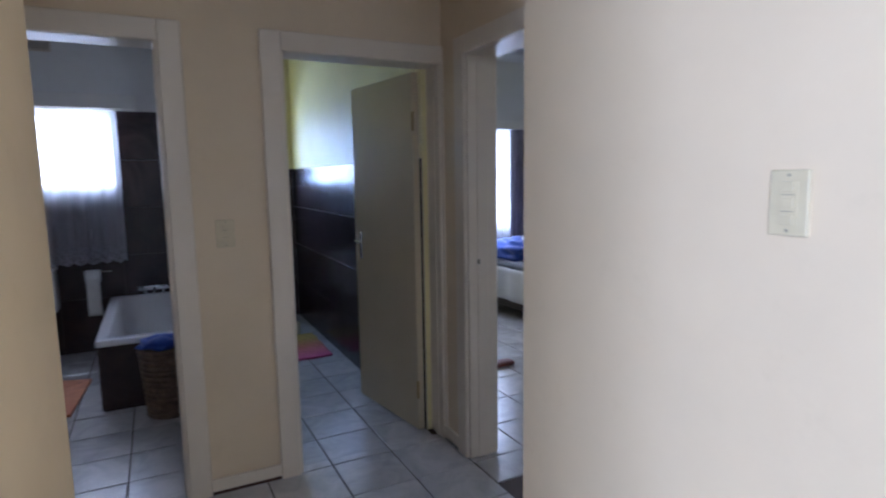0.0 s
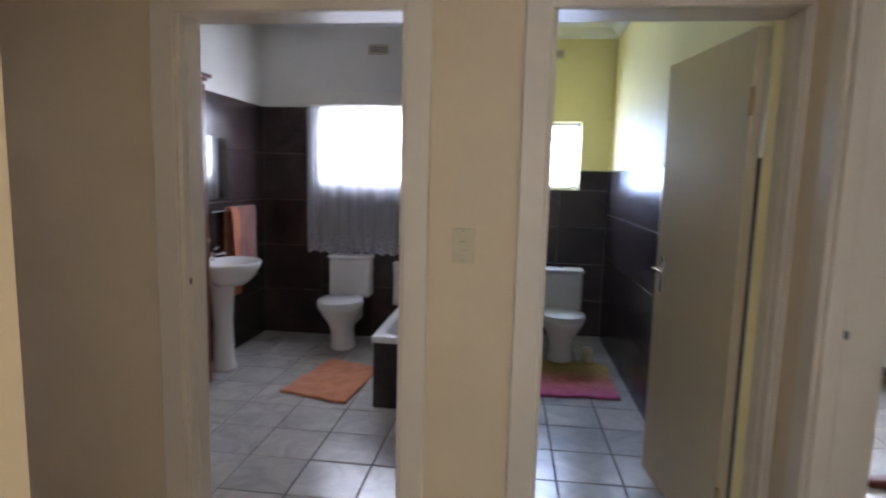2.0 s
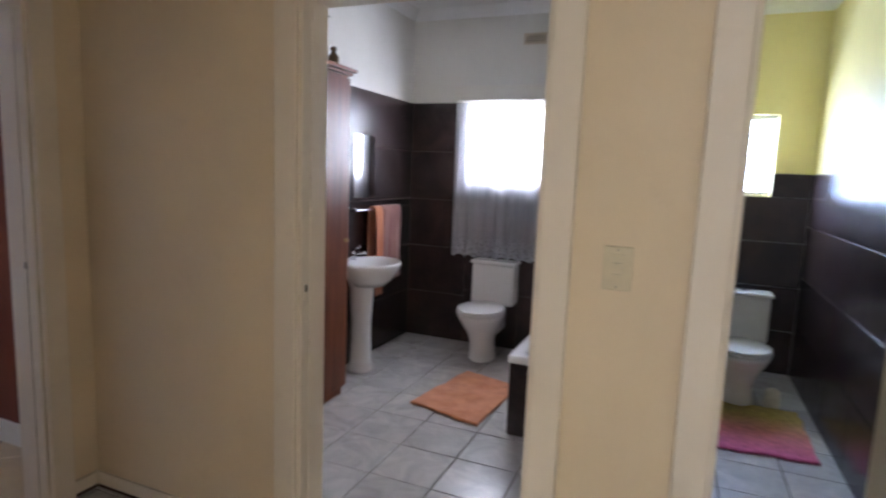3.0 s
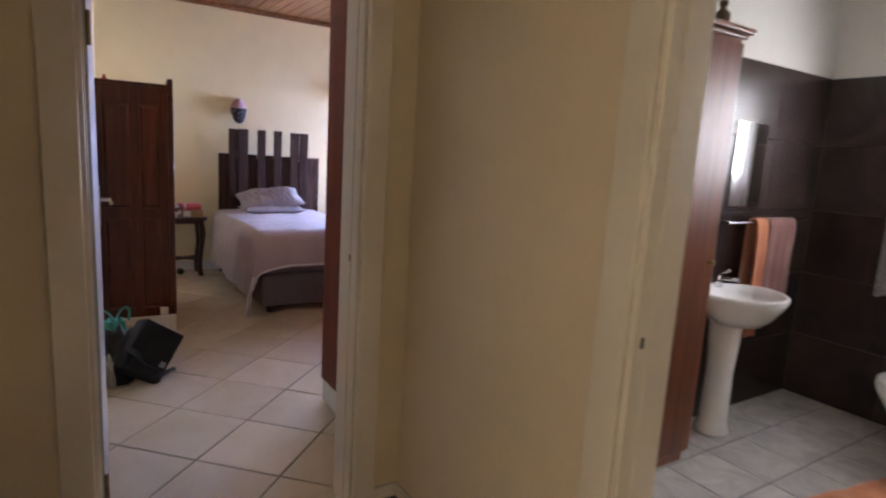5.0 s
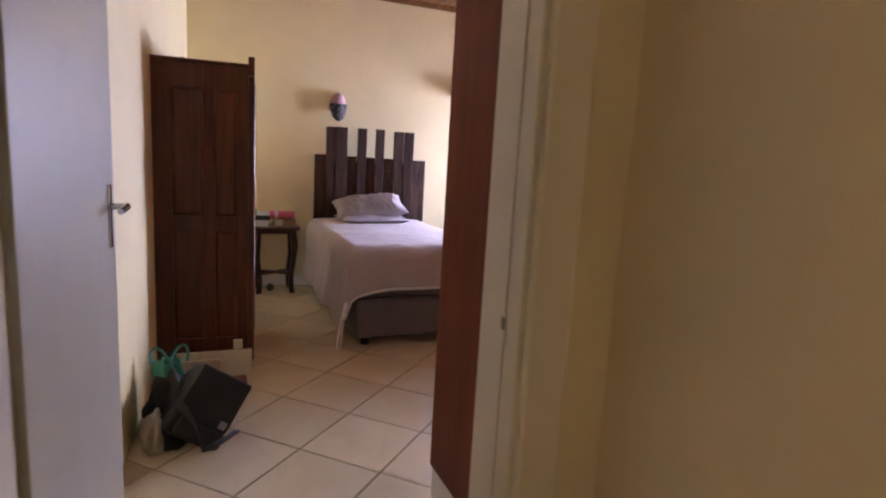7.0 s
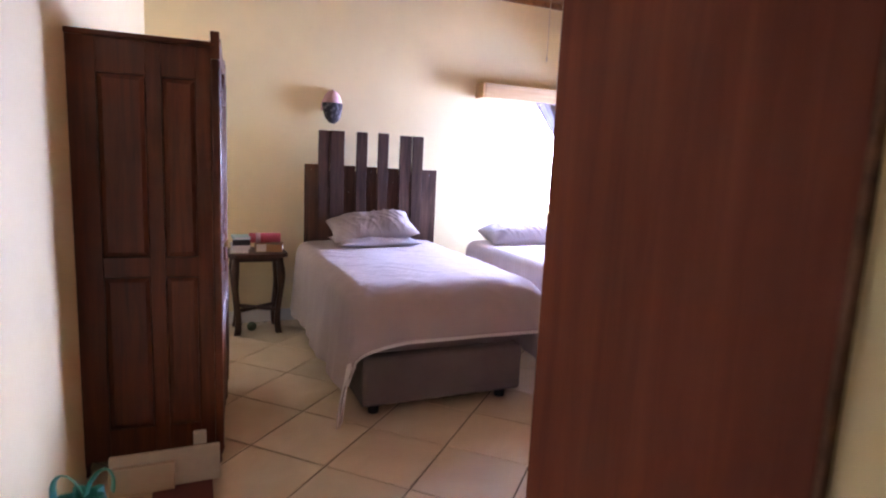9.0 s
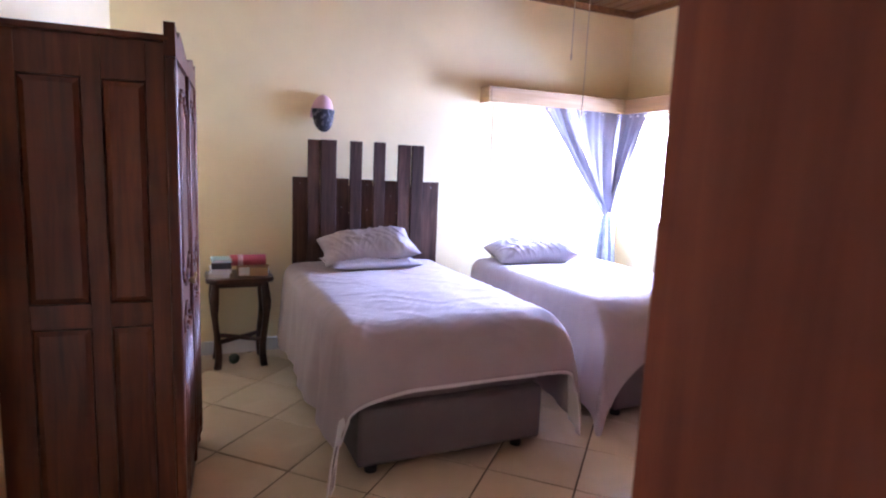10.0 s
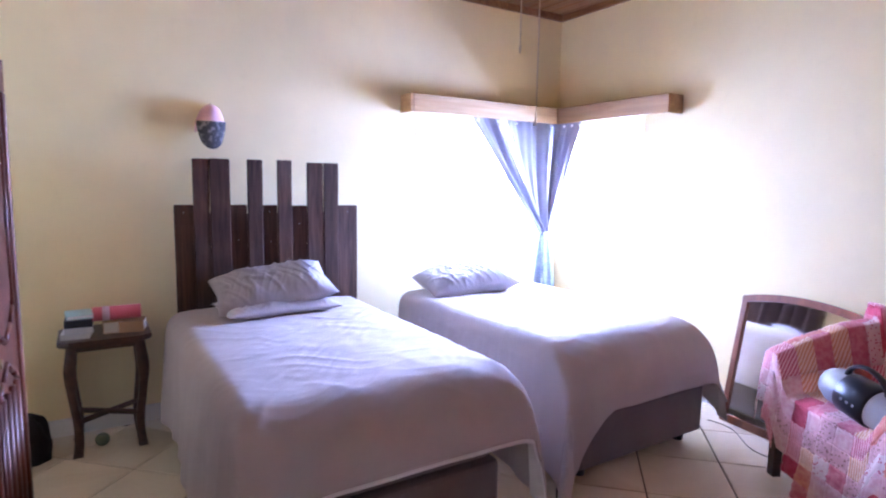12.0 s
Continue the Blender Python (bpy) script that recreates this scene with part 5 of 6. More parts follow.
bmesh.ops.create_uvsphere(bm, u_segments=20, v_segments=14, radius=0.036, matrix=Matrix.Translation((-6.05, 2.515, 0.037)))
tagged(link("glass_jar", bm, plain("greenish_glass", (0.13, 0.17, 0.11), 0.08), None, True), "small round greenish glass jar under the bedside table", "jar")


def cap():
    """A baseball cap hung on a nail, crown up, peak hanging down."""
    c = thing("cap", "pink cap with a black camouflage peak hung on the wall", "cap", pose(-6.30, 3.165, 1.78))
    bm = bmesh.new()

    def f(u, v):
        a = (u - 0.5) * math.pi
        r = 0.085 * math.sin(v * math.pi / 2) ** 0.85
        return (0.01 + 0.07 * math.cos(a) * math.sin(math.pi * (0.12 + 0.6 * v)), r * math.sin(a) + 0.004 * math.sin(5 * v), -0.035 + 0.165 * math.cos(v * math.pi / 2))

    sheet(bm, f, 24, 14)
    part("crown", bm, cloth("pale_pink_cotton", (0.62, 0.34, 0.34), (0.72, 0.44, 0.43), 500), c, "pale pink crown", True, 0.004)
    CAMO, nt, b = nodes_of("black_white_camouflage")
    n = put(nt, "ShaderNodeTexNoise", Scale=34.0, Detail=3.0)
    nt.links.new(coords(nt), n.inputs["Vector"])
    nt.links.new(ramp(nt, n.outputs["Fac"], ((0.52, (0.03, 0.026, 0.028)), (0.62, (0.16, 0.14, 0.14)))), b.inputs["Base Color"])
    b.inputs["Roughness"].default_value = 0.8
    bm = bmesh.new()

    def g(u, v):
        a = (u - 0.5) * math.pi
        return (0.035 + 0.055 * math.cos(a) * (1 - 0.5 * v), 0.083 * math.sin(a) * (1 - 0.18 * v * v), 0.03 - 0.165 * v * (0.45 + 0.55 * math.cos(a)))

    sheet(bm, g, 24, 12)
    part("peak", bm, CAMO, c, "black and grey camouflage peak", True, 0.004)
    part("nail", bar((0, 0, 0.135), (0.03, 0, 0.137), 0.003, None, 8), CHROME, c)


cap()

# corner pelmets of raw pine, curtain and rings
p = thing("corner_pelmet", "raw pine beam pelmet running round the corner window", "pelmet", pose(0, 0, 0))
PZ0, PZ1 = 1.965, 2.092
part("beam", box(WX + 0.002, WX + 0.16, 4.475, 4.495, PZ0, PZ1, bevel=0.003), PINE, p)
part("beam", box(WX + 0.14, WX + 0.162, 4.4955, 5.868, PZ0, PZ1, bevel=0.003), PINE, p)
part("beam", box(WX + 0.14, -5.07, 5.87, 5.892, PZ0, PZ1, bevel=0.003), PINEX, p)
part("beam", box(-5.092, -5.07, 5.8925, WY - 0.002, PZ0, PZ1, bevel=0.003), PINEX, p)
part("top_board", box(WX + 0.002, WX + 0.139, 4.4955, WY - 0.002, PZ1 - 0.02, PZ1 - 0.001), PINE, p)
part("top_board", box(WX + 0.1395, -5.0925, 5.893, WY - 0.002, PZ1 - 0.02, PZ1 - 0.001), PINEX, p)
part("rod", bar((WX + 0.07, 4.54, 1.99), (WX + 0.07, 5.94, 1.99), 0.008), FRAMEWHITE, p)
part("rod", bar((WX + 0.07, 5.94, 1.99), (-5.13, 5.94, 1.99), 0.008), FRAMEWHITE, p)


def corner_curtain():
    """Two widths of cloth meeting in the corner, gathered by a tie and hanging free below."""
    c = thing("curtain", "grey curtain tied back in the corner of the windows", "curtain", pose(0, 0, 0))
    tie = Vector((-6.13, 5.755, 1.06))
    drops = (((-6.225, 5.06), (-6.225, 5.35), 11, -0.03), ((-6.225, 5.385), (-6.225, 5.95), 17, 0.0), ((-6.235, 5.935), (-5.935, 5.935), 9, 0.02))
    for n, (a, b, turns, shift) in enumerate(drops):
        bm = bmesh.new()

        def f(u, v):
            hx, hy = a[0] + (b[0] - a[0]) * u, a[1] + (b[1] - a[1]) * u
            z = 1.985 - v * (1.985 - tie.z)
            k = v ** 1.08
            gx, gy = tie.x + 0.03 * math.sin(u * 9 + n), tie.y + (u - 0.5) * 0.05 + shift
            fold = (0.020 * math.sin(u * turns + n) + 0.006 * math.sin(u * turns * 2.7 + 5 * v)) * (1 - 0.45 * k)
            x, y = hx + (gx - hx) * k, hy + (gy - hy) * k
            sag = (-0.012, 0.022, 0.0)[n] * math.sin(math.pi * v)
            return (x + (fold if n < 2 else 0.3 * fold - sag), y + (0.2 * fold - sag if n < 2 else -fold), z)

        sheet(bm, f, 60, 40)
        part("drop", bm, CURTAIN, c, "", True, 0.003)
    bm = bmesh.new()

    def tail(u, v):
        a = u * math.tau
        r = 0.04 + 0.045 * v ** 0.7 + 0.012 * math.sin(7 * a) * min(1, 3 * v + 0.2)
        return (tie.x + r * math.cos(a) * 0.8 - 0.01 * v, tie.y + r * math.sin(a) + 0.03 * v, tie.z + 0.01 - v * 0.47)

    sheet(bm, tail, 70, 20)
    part("tail", bm, cloth("pale_blue_grey_curtain", (0.24, 0.32, 0.42), (0.40, 0.48, 0.58), 700, 0.9, 26.0), c, "pale blue grey curtain tail", True, 0.003)
    bm = bmesh.new()
    lathe(bm, [(0.042, tie.z - 0.012), (0.05, tie.z), (0.042, tie.z + 0.014)], 20, 0.9, 1.0, tie.x, tie.y)
    part("tie", bm, CURTAIN, c, "cloth tie band", True)
    for k in range(5):
        bm = bmesh.new()
        bmesh.ops.create_uvsphere(bm, u_segments=10, v_segments=6, radius=0.011, matrix=Matrix.Translation((WX + 0.10, 5.1 + 0.19 * k, 1.95)))
        part("ring", bm, FRAMEWHITE, c, "small white curtain ring", True)
    for k in range(3):
        bm = bmesh.new()
        bmesh.ops.create_uvsphere(bm, u_segments=10, v_segments=6, radius=0.011, matrix=Matrix.Translation((-6.1 + 0.09 * k, 5.91, 1.945)))
        part("ring", bm, FRAMEWHITE, c, "small white curtain ring", True)


corner_curtain()

# pull cords of the ceiling fan
for x, y, z in ((-4.13, 3.88, 1.70), (-4.17, 3.83, 1.95)):
    c = thing("fan_pull_cord", "thin pull cord hanging from the ceiling", "cord", pose(x, y, BCEIL))
    part("cord", bar((0, 0, 0), (0, 0, z - BCEIL), 0.0022, None, 6), CARD, c)
    part("bead", bar((0, 0, z - BCEIL), (0, 0, z - BCEIL - 0.025), 0.005, 0.003, 8), CARD, c)

# the floor mirror that leans on the wall


def floor_mirror():
    W, Hh = 0.74, 0.85
    mm = thing("floor_mirror", "arched mirror in an orange brown wooden frame leaning on the wall", "mirror", pose(-4.535, 5.853, 0.0, -10.5, 0, -6))
    n = 16

    def arch(x):
        u = (x - W / 2) / (W / 2)
        return Hh - 0.05 * u * u

    bm = bmesh.new()
    xs = [W * k / n for k in range(n + 1)]
    lo = [bm.verts.new((x, 0, arch(x) - 0.042)) for x in xs]
    hi = [bm.verts.new((x, 0, arch(x))) for x in xs]
    for k in range(n):
        bm.faces.new((lo[k], lo[k + 1], hi[k + 1], hi[k]))
    part("top_rail", bm, MIRRORWOOD, mm, "", False, 0.03)
    part("bottom_rail", box(0, W, -0.015, 0.015, 0, 0.05, bevel=0.004), MIRRORWOOD, mm)
    for x in (0, W - 0.038):
        part("stile", box(x, x + 0.038, -0.0148, 0.0148, 0.05, arch(x + 0.02) - 0.04, bevel=0.004), MIRRORWOOD, mm)
    bm = bmesh.new()
    vs = [bm.verts.new((0.034, 0.002, 0.045)), bm.verts.new((W - 0.034, 0.002, 0.045))]
    vs += [bm.verts.new((x, 0.002, arch(x) - 0.038)) for x in (W - 0.034 - (W - 0.068) * k / 12 for k in range(13))]
    bm.faces.new(vs)
    part("glass", bm, SILVER, mm, "silvered mirror glass", False, 0.004)
    part("backing", box(0.03, W - 0.03, 0.006, 0.012, 0.03, Hh - 0.07), CARD, mm)


floor_mirror()

# ---- chair with a patchwork quilt ----


def chair():
    c = thing("armchair", "dark wooden chair under a pink patchwork quilt", "chair", pose(-3.99, 5.40, 0, 0, 0, -27))
    for x in (0.0, 0.74):
        for y, h in ((0.03, 0.60), (0.50, 0.60)):
            part("leg", box(x - 0.025, x + 0.025, y - 0.022, y + 0.022, 0, h, bevel=0.005), TABLEWOOD, c)
        part("armrest", box(x - 0.03, x + 0.03, -0.02, 0.515, 0.60, 0.63, bevel=0.008), TABLEWOOD, c)
        part("side_rail", box(x - 0.015, x + 0.015, 0.053, 0.477, 0.28, 0.35, bevel=0.004), TABLEWOOD, c)
    part("front_rail", box(0.026, 0.714, 0.015, 0.045, 0.28, 0.35, bevel=0.004), TABLEWOOD, c)
    part("back_rail", box(0.026, 0.714, 0.485, 0.515, 0.28, 0.35, bevel=0.004), TABLEWOOD, c)
    part("seat", box(0.016, 0.724, 0.046, 0.484, 0.351, 0.44, bevel=0.03), BEDBASE, c, "brown upholstered seat")
    part("backrest", box(0.026, 0.714, 0.52, 0.56, 0.35, 0.78, bevel=0.02), TABLEWOOD, c)


chair()


def quilt_at(s, t):
    """The quilt's surface on the chair: s across it, t from the back's top over the seat and down the front."""
    if t < 0.46:
        k = t / 0.46
        y, z = 0.53 - 0.05 * k, 0.83 - 0.36 * k
    elif t < 0.95:
        k = (t - 0.46) / 0.49
        y, z = 0.48 - 0.50 * k, 0.47 + 0.02 * math.sin(k * math.pi)
    else:
        k = t - 0.95
        y, z = -0.035 - 0.10 * k, 0.47 - k * 0.95
    arm = max(0.0, 1 - max(0.0, abs(s - 0.01) - 0.04) / 0.09)
    lift = min(1.0, max(0.0, (t - 0.2) / 0.2))
    if t < 0.95:
        z += 0.185 * arm * lift
    else:
        z += 0.185 * arm
    if t < 0.95:
        z = min(0.88, z + 0.21 * arm * (0.95 - t) / 0.7)
    x = s
    far = max(0.0, 1 - max(0.0, abs(s - 0.74) - 0.05) / 0.09)
    z = min(0.9, z + 0.17 * far * (lift if t < 0.95 else 1.0))
    if s > 0.80:
        x, z = 0.805 + 0.15 * (s - 0.80), z - 0.95 * (s - 0.80)
    if s < -0.035:
        d = -0.035 - s
        x, z = -0.04 - 0.15 * d, z - 0.95 * d
    n = noise.noise(Vector((s * 6, t * 6, 2)))
    return Vector((x + 0.012 * n, y - 0.02 * n, max(0.02, z + 0.016 * n)))


def quilt():
    """Square patches with raised ragged seams between them."""
    q = thing("quilt", "ragged pink and red patchwork quilt thrown over a chair", "quilt", pose(-3.99, 5.40, 0, 0, 0, -27))
    size, rnd = 0.088, random.Random(3)
    for i in range(11):
        for j in range(17):
            s0, t0 = -0.07 + i * size, j * size
            if t0 > 0.9 and quilt_at(s0 + 0.044, t0 + 0.044).z < 0.37 - 1.15 * (s0 + 0.05):
                continue
            bm = bmesh.new()

            def f(u, v):
                p = quilt_at(s0 + u * size, t0 + v * size)
                e = min(u, 1 - u, v, 1 - v)
                puff = 0.010 * min(1.0, e * 4) if e > 0.02 else 0.013 + 0.012 * noise.noise(p * 170)
                return p + Vector((0, -0.5, 0.8)).normalized() * puff

            sheet(bm, f, 8, 8)
            part("patch", bm, QUILTS[rnd.randrange(len(QUILTS))], q, "", True, 0.004)


def patch_cloth(name, a, b, pattern):
    m, nt, bs = nodes_of(name)
    v = coords(nt)
    if pattern == "dots":
        n = put(nt, "ShaderNodeTexVoronoi", Scale=60.0)
        out = n.outputs["Distance"]
        stops = ((0.25, b), (0.33, a))
    elif pattern == "stripes":
        n = put(nt, "ShaderNodeTexWave", Scale=32.0, Distortion=1.0)
        out = n.outputs["Fac"]
        stops = ((0.4, a), (0.6, b))
    else:
        n = put(nt, "ShaderNodeTexNoise", Scale=40.0, Detail=3.0)
        out = n.outputs["Fac"]
        stops = ((0.4, a), (0.62, b))
    nt.links.new(v, n.inputs["Vector"])
    nt.links.new(ramp(nt, out, stops), bs.inputs["Base Color"])
    bs.inputs["Roughness"].default_value = 0.9
    bs.inputs["Sheen Weight"].default_value = 0.2
    return m


QUILTS = [
    patch_cloth("patch_rose", (0.54, 0.12, 0.15), (0.62, 0.21, 0.22), "blotch"),
    patch_cloth("patch_red", (0.42, 0.025, 0.05), (0.50, 0.05, 0.08), "blotch"),
    patch_cloth("patch_pale_dots", (0.68, 0.50, 0.45), (0.50, 0.09, 0.12), "dots"),
    patch_cloth("patch_coral", (0.58, 0.15, 0.11), (0.65, 0.24, 0.16), "blotch"),
    patch_cloth("patch_stripes", (0.66, 0.28, 0.15), (0.78, 0.55, 0.42), "stripes"),
    patch_cloth("patch_pink_flower", (0.62, 0.32, 0.31), (0.32, 0.14, 0.11), "dots"),
    patch_cloth("patch_pale_pink", (0.64, 0.32, 0.32), (0.70, 0.43, 0.41), "blotch"),
    patch_cloth("patch_rose_stripes", (0.55, 0.10, 0.14), (0.76, 0.42, 0.40), "stripes"),
]
quilt()


def portable_radio():
    """A bulging grey body with a black middle and a carrying handle."""
    r = thing("portable_radio", "grey and black portable radio with a handle lying on the quilt", "radio", pose(-3.545, 5.245, 0.575, 8, 8, -24))
    bm = bmesh.new()
    lathe(bm, [(0.03, -0.20), (0.062, -0.188), (0.080, -0.145), (0.086, 0.0), (0.080, 0.145), (0.062, 0.188), (0.03, 0.20)], 28)
    bmesh.ops.rotate(bm, verts=bm.verts, matrix=Matrix.Rotation(radians(90), 3, "Y"))
    part("body", bm, GREYPLASTIC, r, "", True)
    bm = bmesh.new()
    lathe(bm, [(0.084, -0.085), (0.090, -0.075), (0.092, 0.06), (0.085, 0.07)], 28)
    bmesh.ops.rotate(bm, verts=bm.verts, matrix=Matrix.Rotation(radians(90), 3, "Y"))
    part("middle_band", bm, BLACKPLASTIC, r, "black control band", True)
    bm = bmesh.new()

    def grip(u, v):
        a, c = math.pi * u, math.tau * v
        r = 0.10 + 0.010 * math.cos(c)
        return (r * math.cos(a), 0.016 * math.sin(c), 0.07 + r * 0.8 * math.sin(a))

    sheet(bm, grip, 28, 12)
    part("handle", bm, BLACKPLASTIC, r, "black carrying handle", True)
    for x in (-0.03, 0.0, 0.03):
        part("button", bar((x, -0.089, 0.015), (x, -0.094, 0.015), 0.006, None, 12), GREYPLASTIC, r)


portable_radio()

# ---- things on the floor by the wardrobe ----


def laptop_bag():
    b = thing("shoulder_bag", "black nylon shoulder bag slumped on the floor", "bag", pose(-3.155, 1.865, 0.045, -36, -14, 14) @ Matrix.Scale(1.12, 4))
    bm = bmesh.new()
    solid(bm, -0.055, 0.068, -0.115, 0.115, 0.0, 0.285, 0.028, 3)
    bmesh.ops.subdivide_edges(bm, edges=bm.edges[:], cuts=3, use_grid_fill=True)
    for v in bm.verts:
        n = noise.noise(v.co * 9)
        v.co += v.co.normalized() * 0.022 * n
    part("body", bm, BLACK, b, "", True)
    part("flap", box(0.066, 0.08, -0.11, 0.11, 0.08, 0.288, bevel=0.006), BLACK, b)
    part("pocket", box(0.068, 0.09, -0.085, 0.085, 0.015, 0.078, bevel=0.01), BLACK, b)
    bm = bmesh.new()

    def strap(u, v):
        a = u * math.pi
        return (0.075 + 0.15 * math.sin(a), -0.125 + 0.28 * u, 0.03 * abs(math.cos(a)) ** 2 + 0.07 * abs(math.cos(a)) + 0.034 * (v - 0.5) * math.cos(1.4 * a) + 0.01)

    sheet(bm, strap, 30, 3)
    part("strap", bm, BLACK, b, "flat black webbing strap", True, 0.005)
    part("buckle", box(0.081, 0.087, 0.065, 0.095, 0.09, 0.12, bevel=0.002), GREYPLASTIC, b, "grey buckle")


laptop_bag()
crumpled(-3.30, 1.83, 0.0, 0.14, 0.12, 0.19, BLACK, "jacket", "crumpled black jacket heaped beside the bag", "jacket", 14.0, 0.5)
crumpled(-3.22, 1.74, 0.0, 0.09, 0.05, 0.10, cloth("pale_grey_cloth", (0.4, 0.36, 0.3), (0.5, 0.46, 0.4), 500), "cloth_bag", "pale cloth bag on the floor by the wall", "bag", 17.0, 0.4)


def plastic_bag():
    g = thing("plastic_bag", "green plastic carrier bag with two loop handles", "plastic bag", pose(-3.42, 1.795, 0.0))
    bm = bmesh.new()

    def f(u, v):
        a = u * math.tau
        r = 0.066 * (1 - 0.35 * v) + 0.014 * math.sin(5 * a + 3 * v) + 0.012 * noise.noise(Vector((math.cos(a) * 3, math.sin(a) * 3, v * 5)))
        return (r * math.cos(a), r * math.sin(a) * 1.2, 0.01 + 0.315 * v)

    sheet(bm, f, 40, 20)
    part("body", bm, GREENBAG, g, "", True, 0.002)
    for s in (-1, 1):
        bm = bmesh.new()

        def h(u, v):
            a = u * math.pi
            return (0.022 * (v - 0.5) + 0.02 * s * math.sin(a), s * 0.04 + (0.030 + 0.012 * v) * math.cos(a) + 0.02 * s * math.sin(a), 0.315 + (0.085 + 0.012 * s) * math.sin(a) * (0.82 + 0.18 * v))

        sheet(bm, h, 20, 3)
        part("loop_handle", bm, GREENBAG, g, "", True, 0.004)


plastic_bag()
tagged(link("cardboard_sheet", box(-3.90, -3.885, 1.80, 2.20, 0.035, 0.19, bevel=0.003), CARD), "cream cardboard panel leaning at the foot of the wardrobe", "cardboard")
tagged(link("framed_board", box(-3.882, -3.86, 1.80, 2.03, 0.035, 0.15, bevel=0.003), plain("tan_board", (0.5, 0.36, 0.24), 0.7)), "small tan board leaning on the cardboard", "board")
tagged(link("red_box", box(-3.90, -3.70, 1.95, 2.17, 0.0, 0.034, bevel=0.004), REDBOX), "flat dark red box lying on the floor", "box")
tagged(link("light_block", box(-3.93, -3.90, 2.10, 2.15, 0.19, 0.24, bevel=0.003), CARD), "small cream wooden block behind the cardboard", "block")
crumpled(-6.02, 2.20, 0.0, 0.07, 0.09, 0.17, BLACK, "rucksack", "small black rucksack behind the wardrobe", "bag", 21.0, 0.2)
bm = bmesh.new()
_last = None
for k in range(30):
    u = k / 29
    q = Vector((-4.56 + 0.75 * u, 5.76 - 0.22 * u + 0.05 * math.sin(u * 9), 0.004))
    if _last is not None:
        tube(bm, _last, q, 0.0022, 0.0022, 6)
    _last = q
tagged(link("power_cable", bm, BLACKPLASTIC, None, True), "thin black power cable lying on the tiles", "cable")

# ---- floors and their tiles ----
FLOOR_Z = -0.006
structure("floor_hall", boxes((-1.51, 1.95, -1.35, 6.25, -0.12, FLOOR_Z)), GROUT, "dark grout bed of the tiled hall, bathroom and toilet floor")
structure("floor_guest", boxes((1.95, 5.6, 1.3, 5.75, -0.12, FLOOR_Z)), GROUT, "dark grout bed of the tiled guest bedroom floor")
structure("floor_lounge", boxes((-2.75, 1.55, -4.35, -1.35, -0.12, FLOOR_Z), (-2.75, -1.51, -1.35, 0.5, -0.12, FLOOR_Z)), GROUT, "dark grout bed of the tiled lounge floor")
structure("floor_bedroom", boxes((WX - 0.15, -1.51, 1.45, 6.18, -0.12, FLOOR_Z)), GROUT, "dark grout bed of the tiled bedroom floor")


def clip(poly, x0, x1, y0, y1):
    for axis, limit, sign in ((0, x0, 1), (0, x1, -1), (1, y0, 1), (1, y1, -1)):
        out = []
        for p, q in zip(poly, poly[1:] + poly[:1]):
            a, b = sign * (p[axis] - limit), sign * (q[axis] - limit)
            if a >= 0:
                out.append(p)
            if (a < 0) != (b < 0):
                k = a / (a - b)
                out.append((p[0] + k * (q[0] - p[0]), p[1] + k * (q[1] - p[1])))
        poly = out
        if len(poly) < 3:
            return []
    return poly


def tile_mesh(poly):
    """A thin slab with eased top edges, about its own centre."""
    cx, cy = sum(p[0] for p in poly) / len(poly), sum(p[1] for p in poly) / len(poly)
    me = bpy.data.meshes.new("tile")
    n = len(poly)
    vs = []
    for inset, z in ((0, FLOOR_Z), (0, -0.0015), (0.0025, 0.0)):
        for x, y in poly:
            dx, dy = x - cx, y - cy
            k = max(0.0, 1 - inset * 1.6 / max(0.02, math.hypot(dx, dy)))
            vs.append((dx * k, dy * k, z))
    fs = [tuple(range(2 * n, 3 * n))]
    for r in (0, n):
        fs += [(r + k, r + (k + 1) % n, r + n + (k + 1) % n, r + n + k) for k in range(n)]
    me.from_pydata(vs, [], fs)
    return me, cx, cy


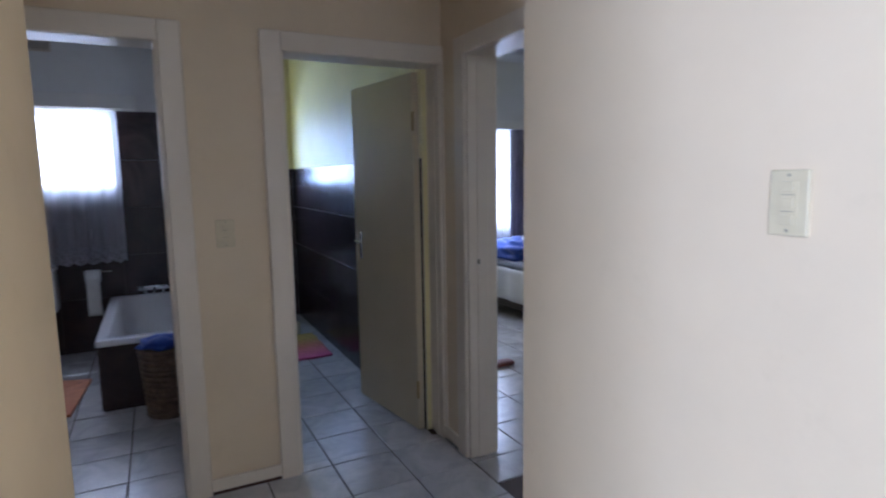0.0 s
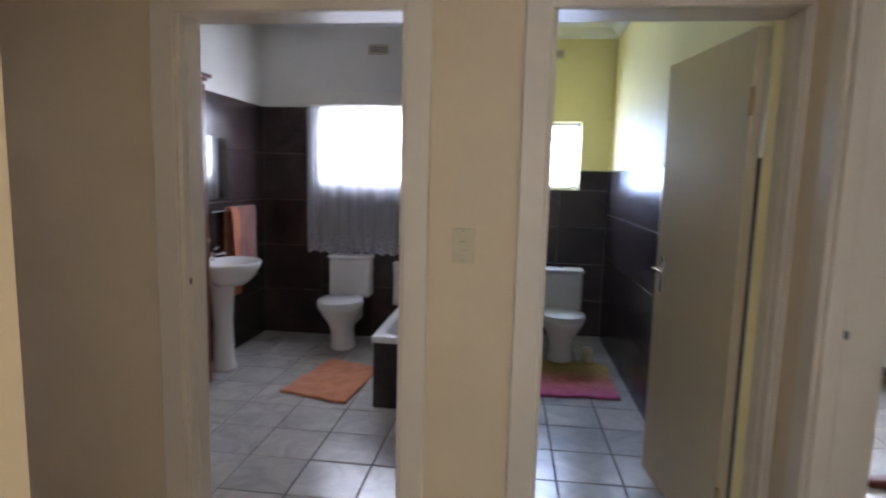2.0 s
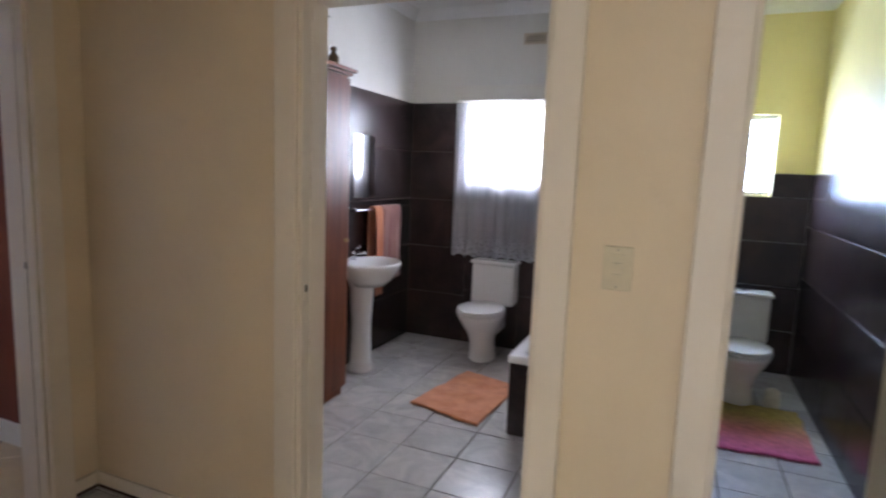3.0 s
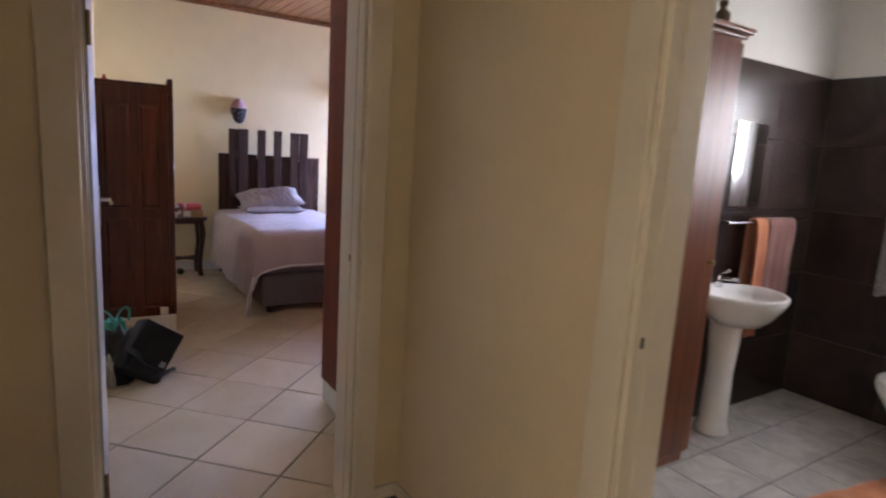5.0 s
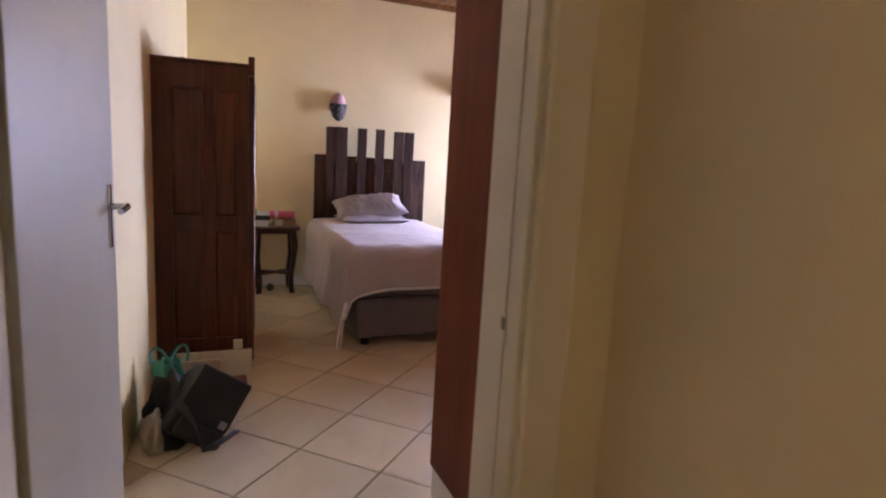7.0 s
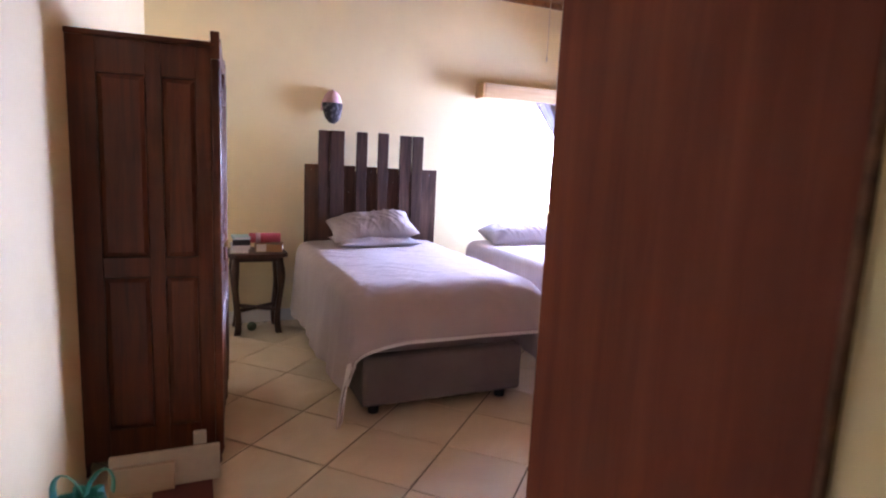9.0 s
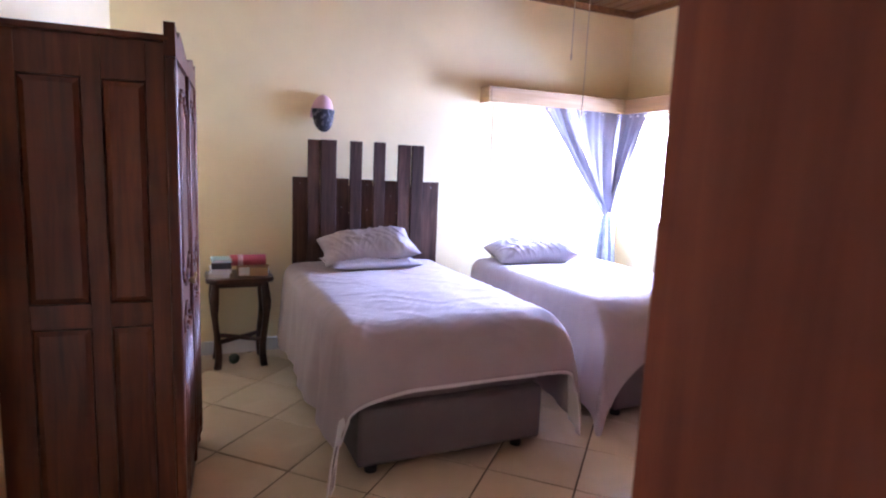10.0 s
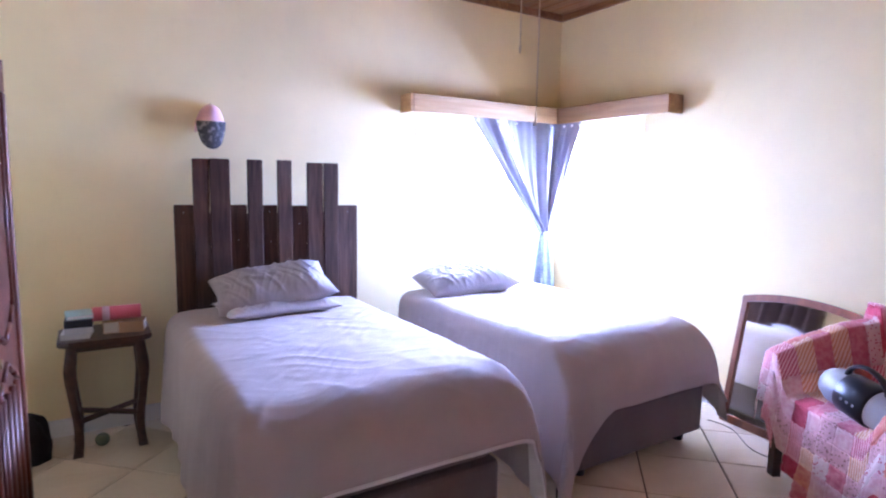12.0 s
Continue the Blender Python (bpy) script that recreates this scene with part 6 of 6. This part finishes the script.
def lay(parent, material, x0, x1, y0, y1, size, gap, ox, oy, turn=0.0):
    """Square tiles over a rectangle, cut at its sides."""
    c, s = math.cos(turn), math.sin(turn)
    h = (size - gap) / 2
    whole = None
    reach = int((abs(x1 - x0) + abs(y1 - y0)) / size) + 40
    for i in range(-reach, reach):
        for j in range(-reach, reach):
            a, b = (i + 0.5) * size, (j + 0.5) * size
            cx, cy = ox + c * a - s * b, oy + s * a + c * b
            if not (x0 - size < cx < x1 + size and y0 - size < cy < y1 + size):
                continue
            square = [(cx + c * p - s * q, cy + s * p + c * q) for p, q in ((-h, -h), (h, -h), (h, h), (-h, h))]
            poly = clip(square, x0, x1, y0, y1)
            if len(poly) < 3:
                continue
            area = abs(sum(p[0] * q[1] - q[0] * p[1] for p, q in zip(poly, poly[1:] + poly[:1]))) / 2
            if area < 0.0008:
                continue
            if area > (size - gap) ** 2 * 0.999:
                if whole is None:
                    whole = tile_mesh(square)[0]
                    whole.materials.append(material)
                me, px, py = whole, cx, cy
            else:
                me, px, py = tile_mesh(poly)
                me.materials.append(material)
            ob = new("tile", me)
            ob.location = (px, py, random.uniform(-0.0006, 0.0004))
            ob.parent = parent


OBS = bpy.data.objects
lay(OBS["floor_hall"], GREYTILE, -1.466, 1.80, 1.36, 2.80, 0.3222, 0.007, 1.468, 2.74, radians(0.6))
lay(OBS["floor_hall"], GREYTILE, 0.24, 1.36, -1.3, 1.36, 0.3222, 0.007, 1.468, 2.74, radians(0.6))
lay(OBS["floor_hall"], GREYTILE, -1.375, 0.74, 2.80, 5.655, 0.327, 0.007, -0.108, 3.377)
lay(OBS["floor_hall"], GREYTILE, 0.86, 1.745, 2.80, 6.10, 0.3222, 0.007, 1.468, 2.74, radians(0.6))
lay(OBS["floor_guest"], GREYTILE, 1.80, 3.9, 2.2, 5.6, 0.3222, 0.007, 1.468, 2.74, radians(0.6))
lay(OBS["floor_bedroom"], IVORYTILE, WX, -1.62, 1.55, WY, 0.4190, 0.008, -3.312, 2.643, radians(45))
lay(OBS["floor_bedroom"], IVORYTILE, -1.62, -1.466, BD0, BD1, 0.4190, 0.008, -3.312, 2.643, radians(45))
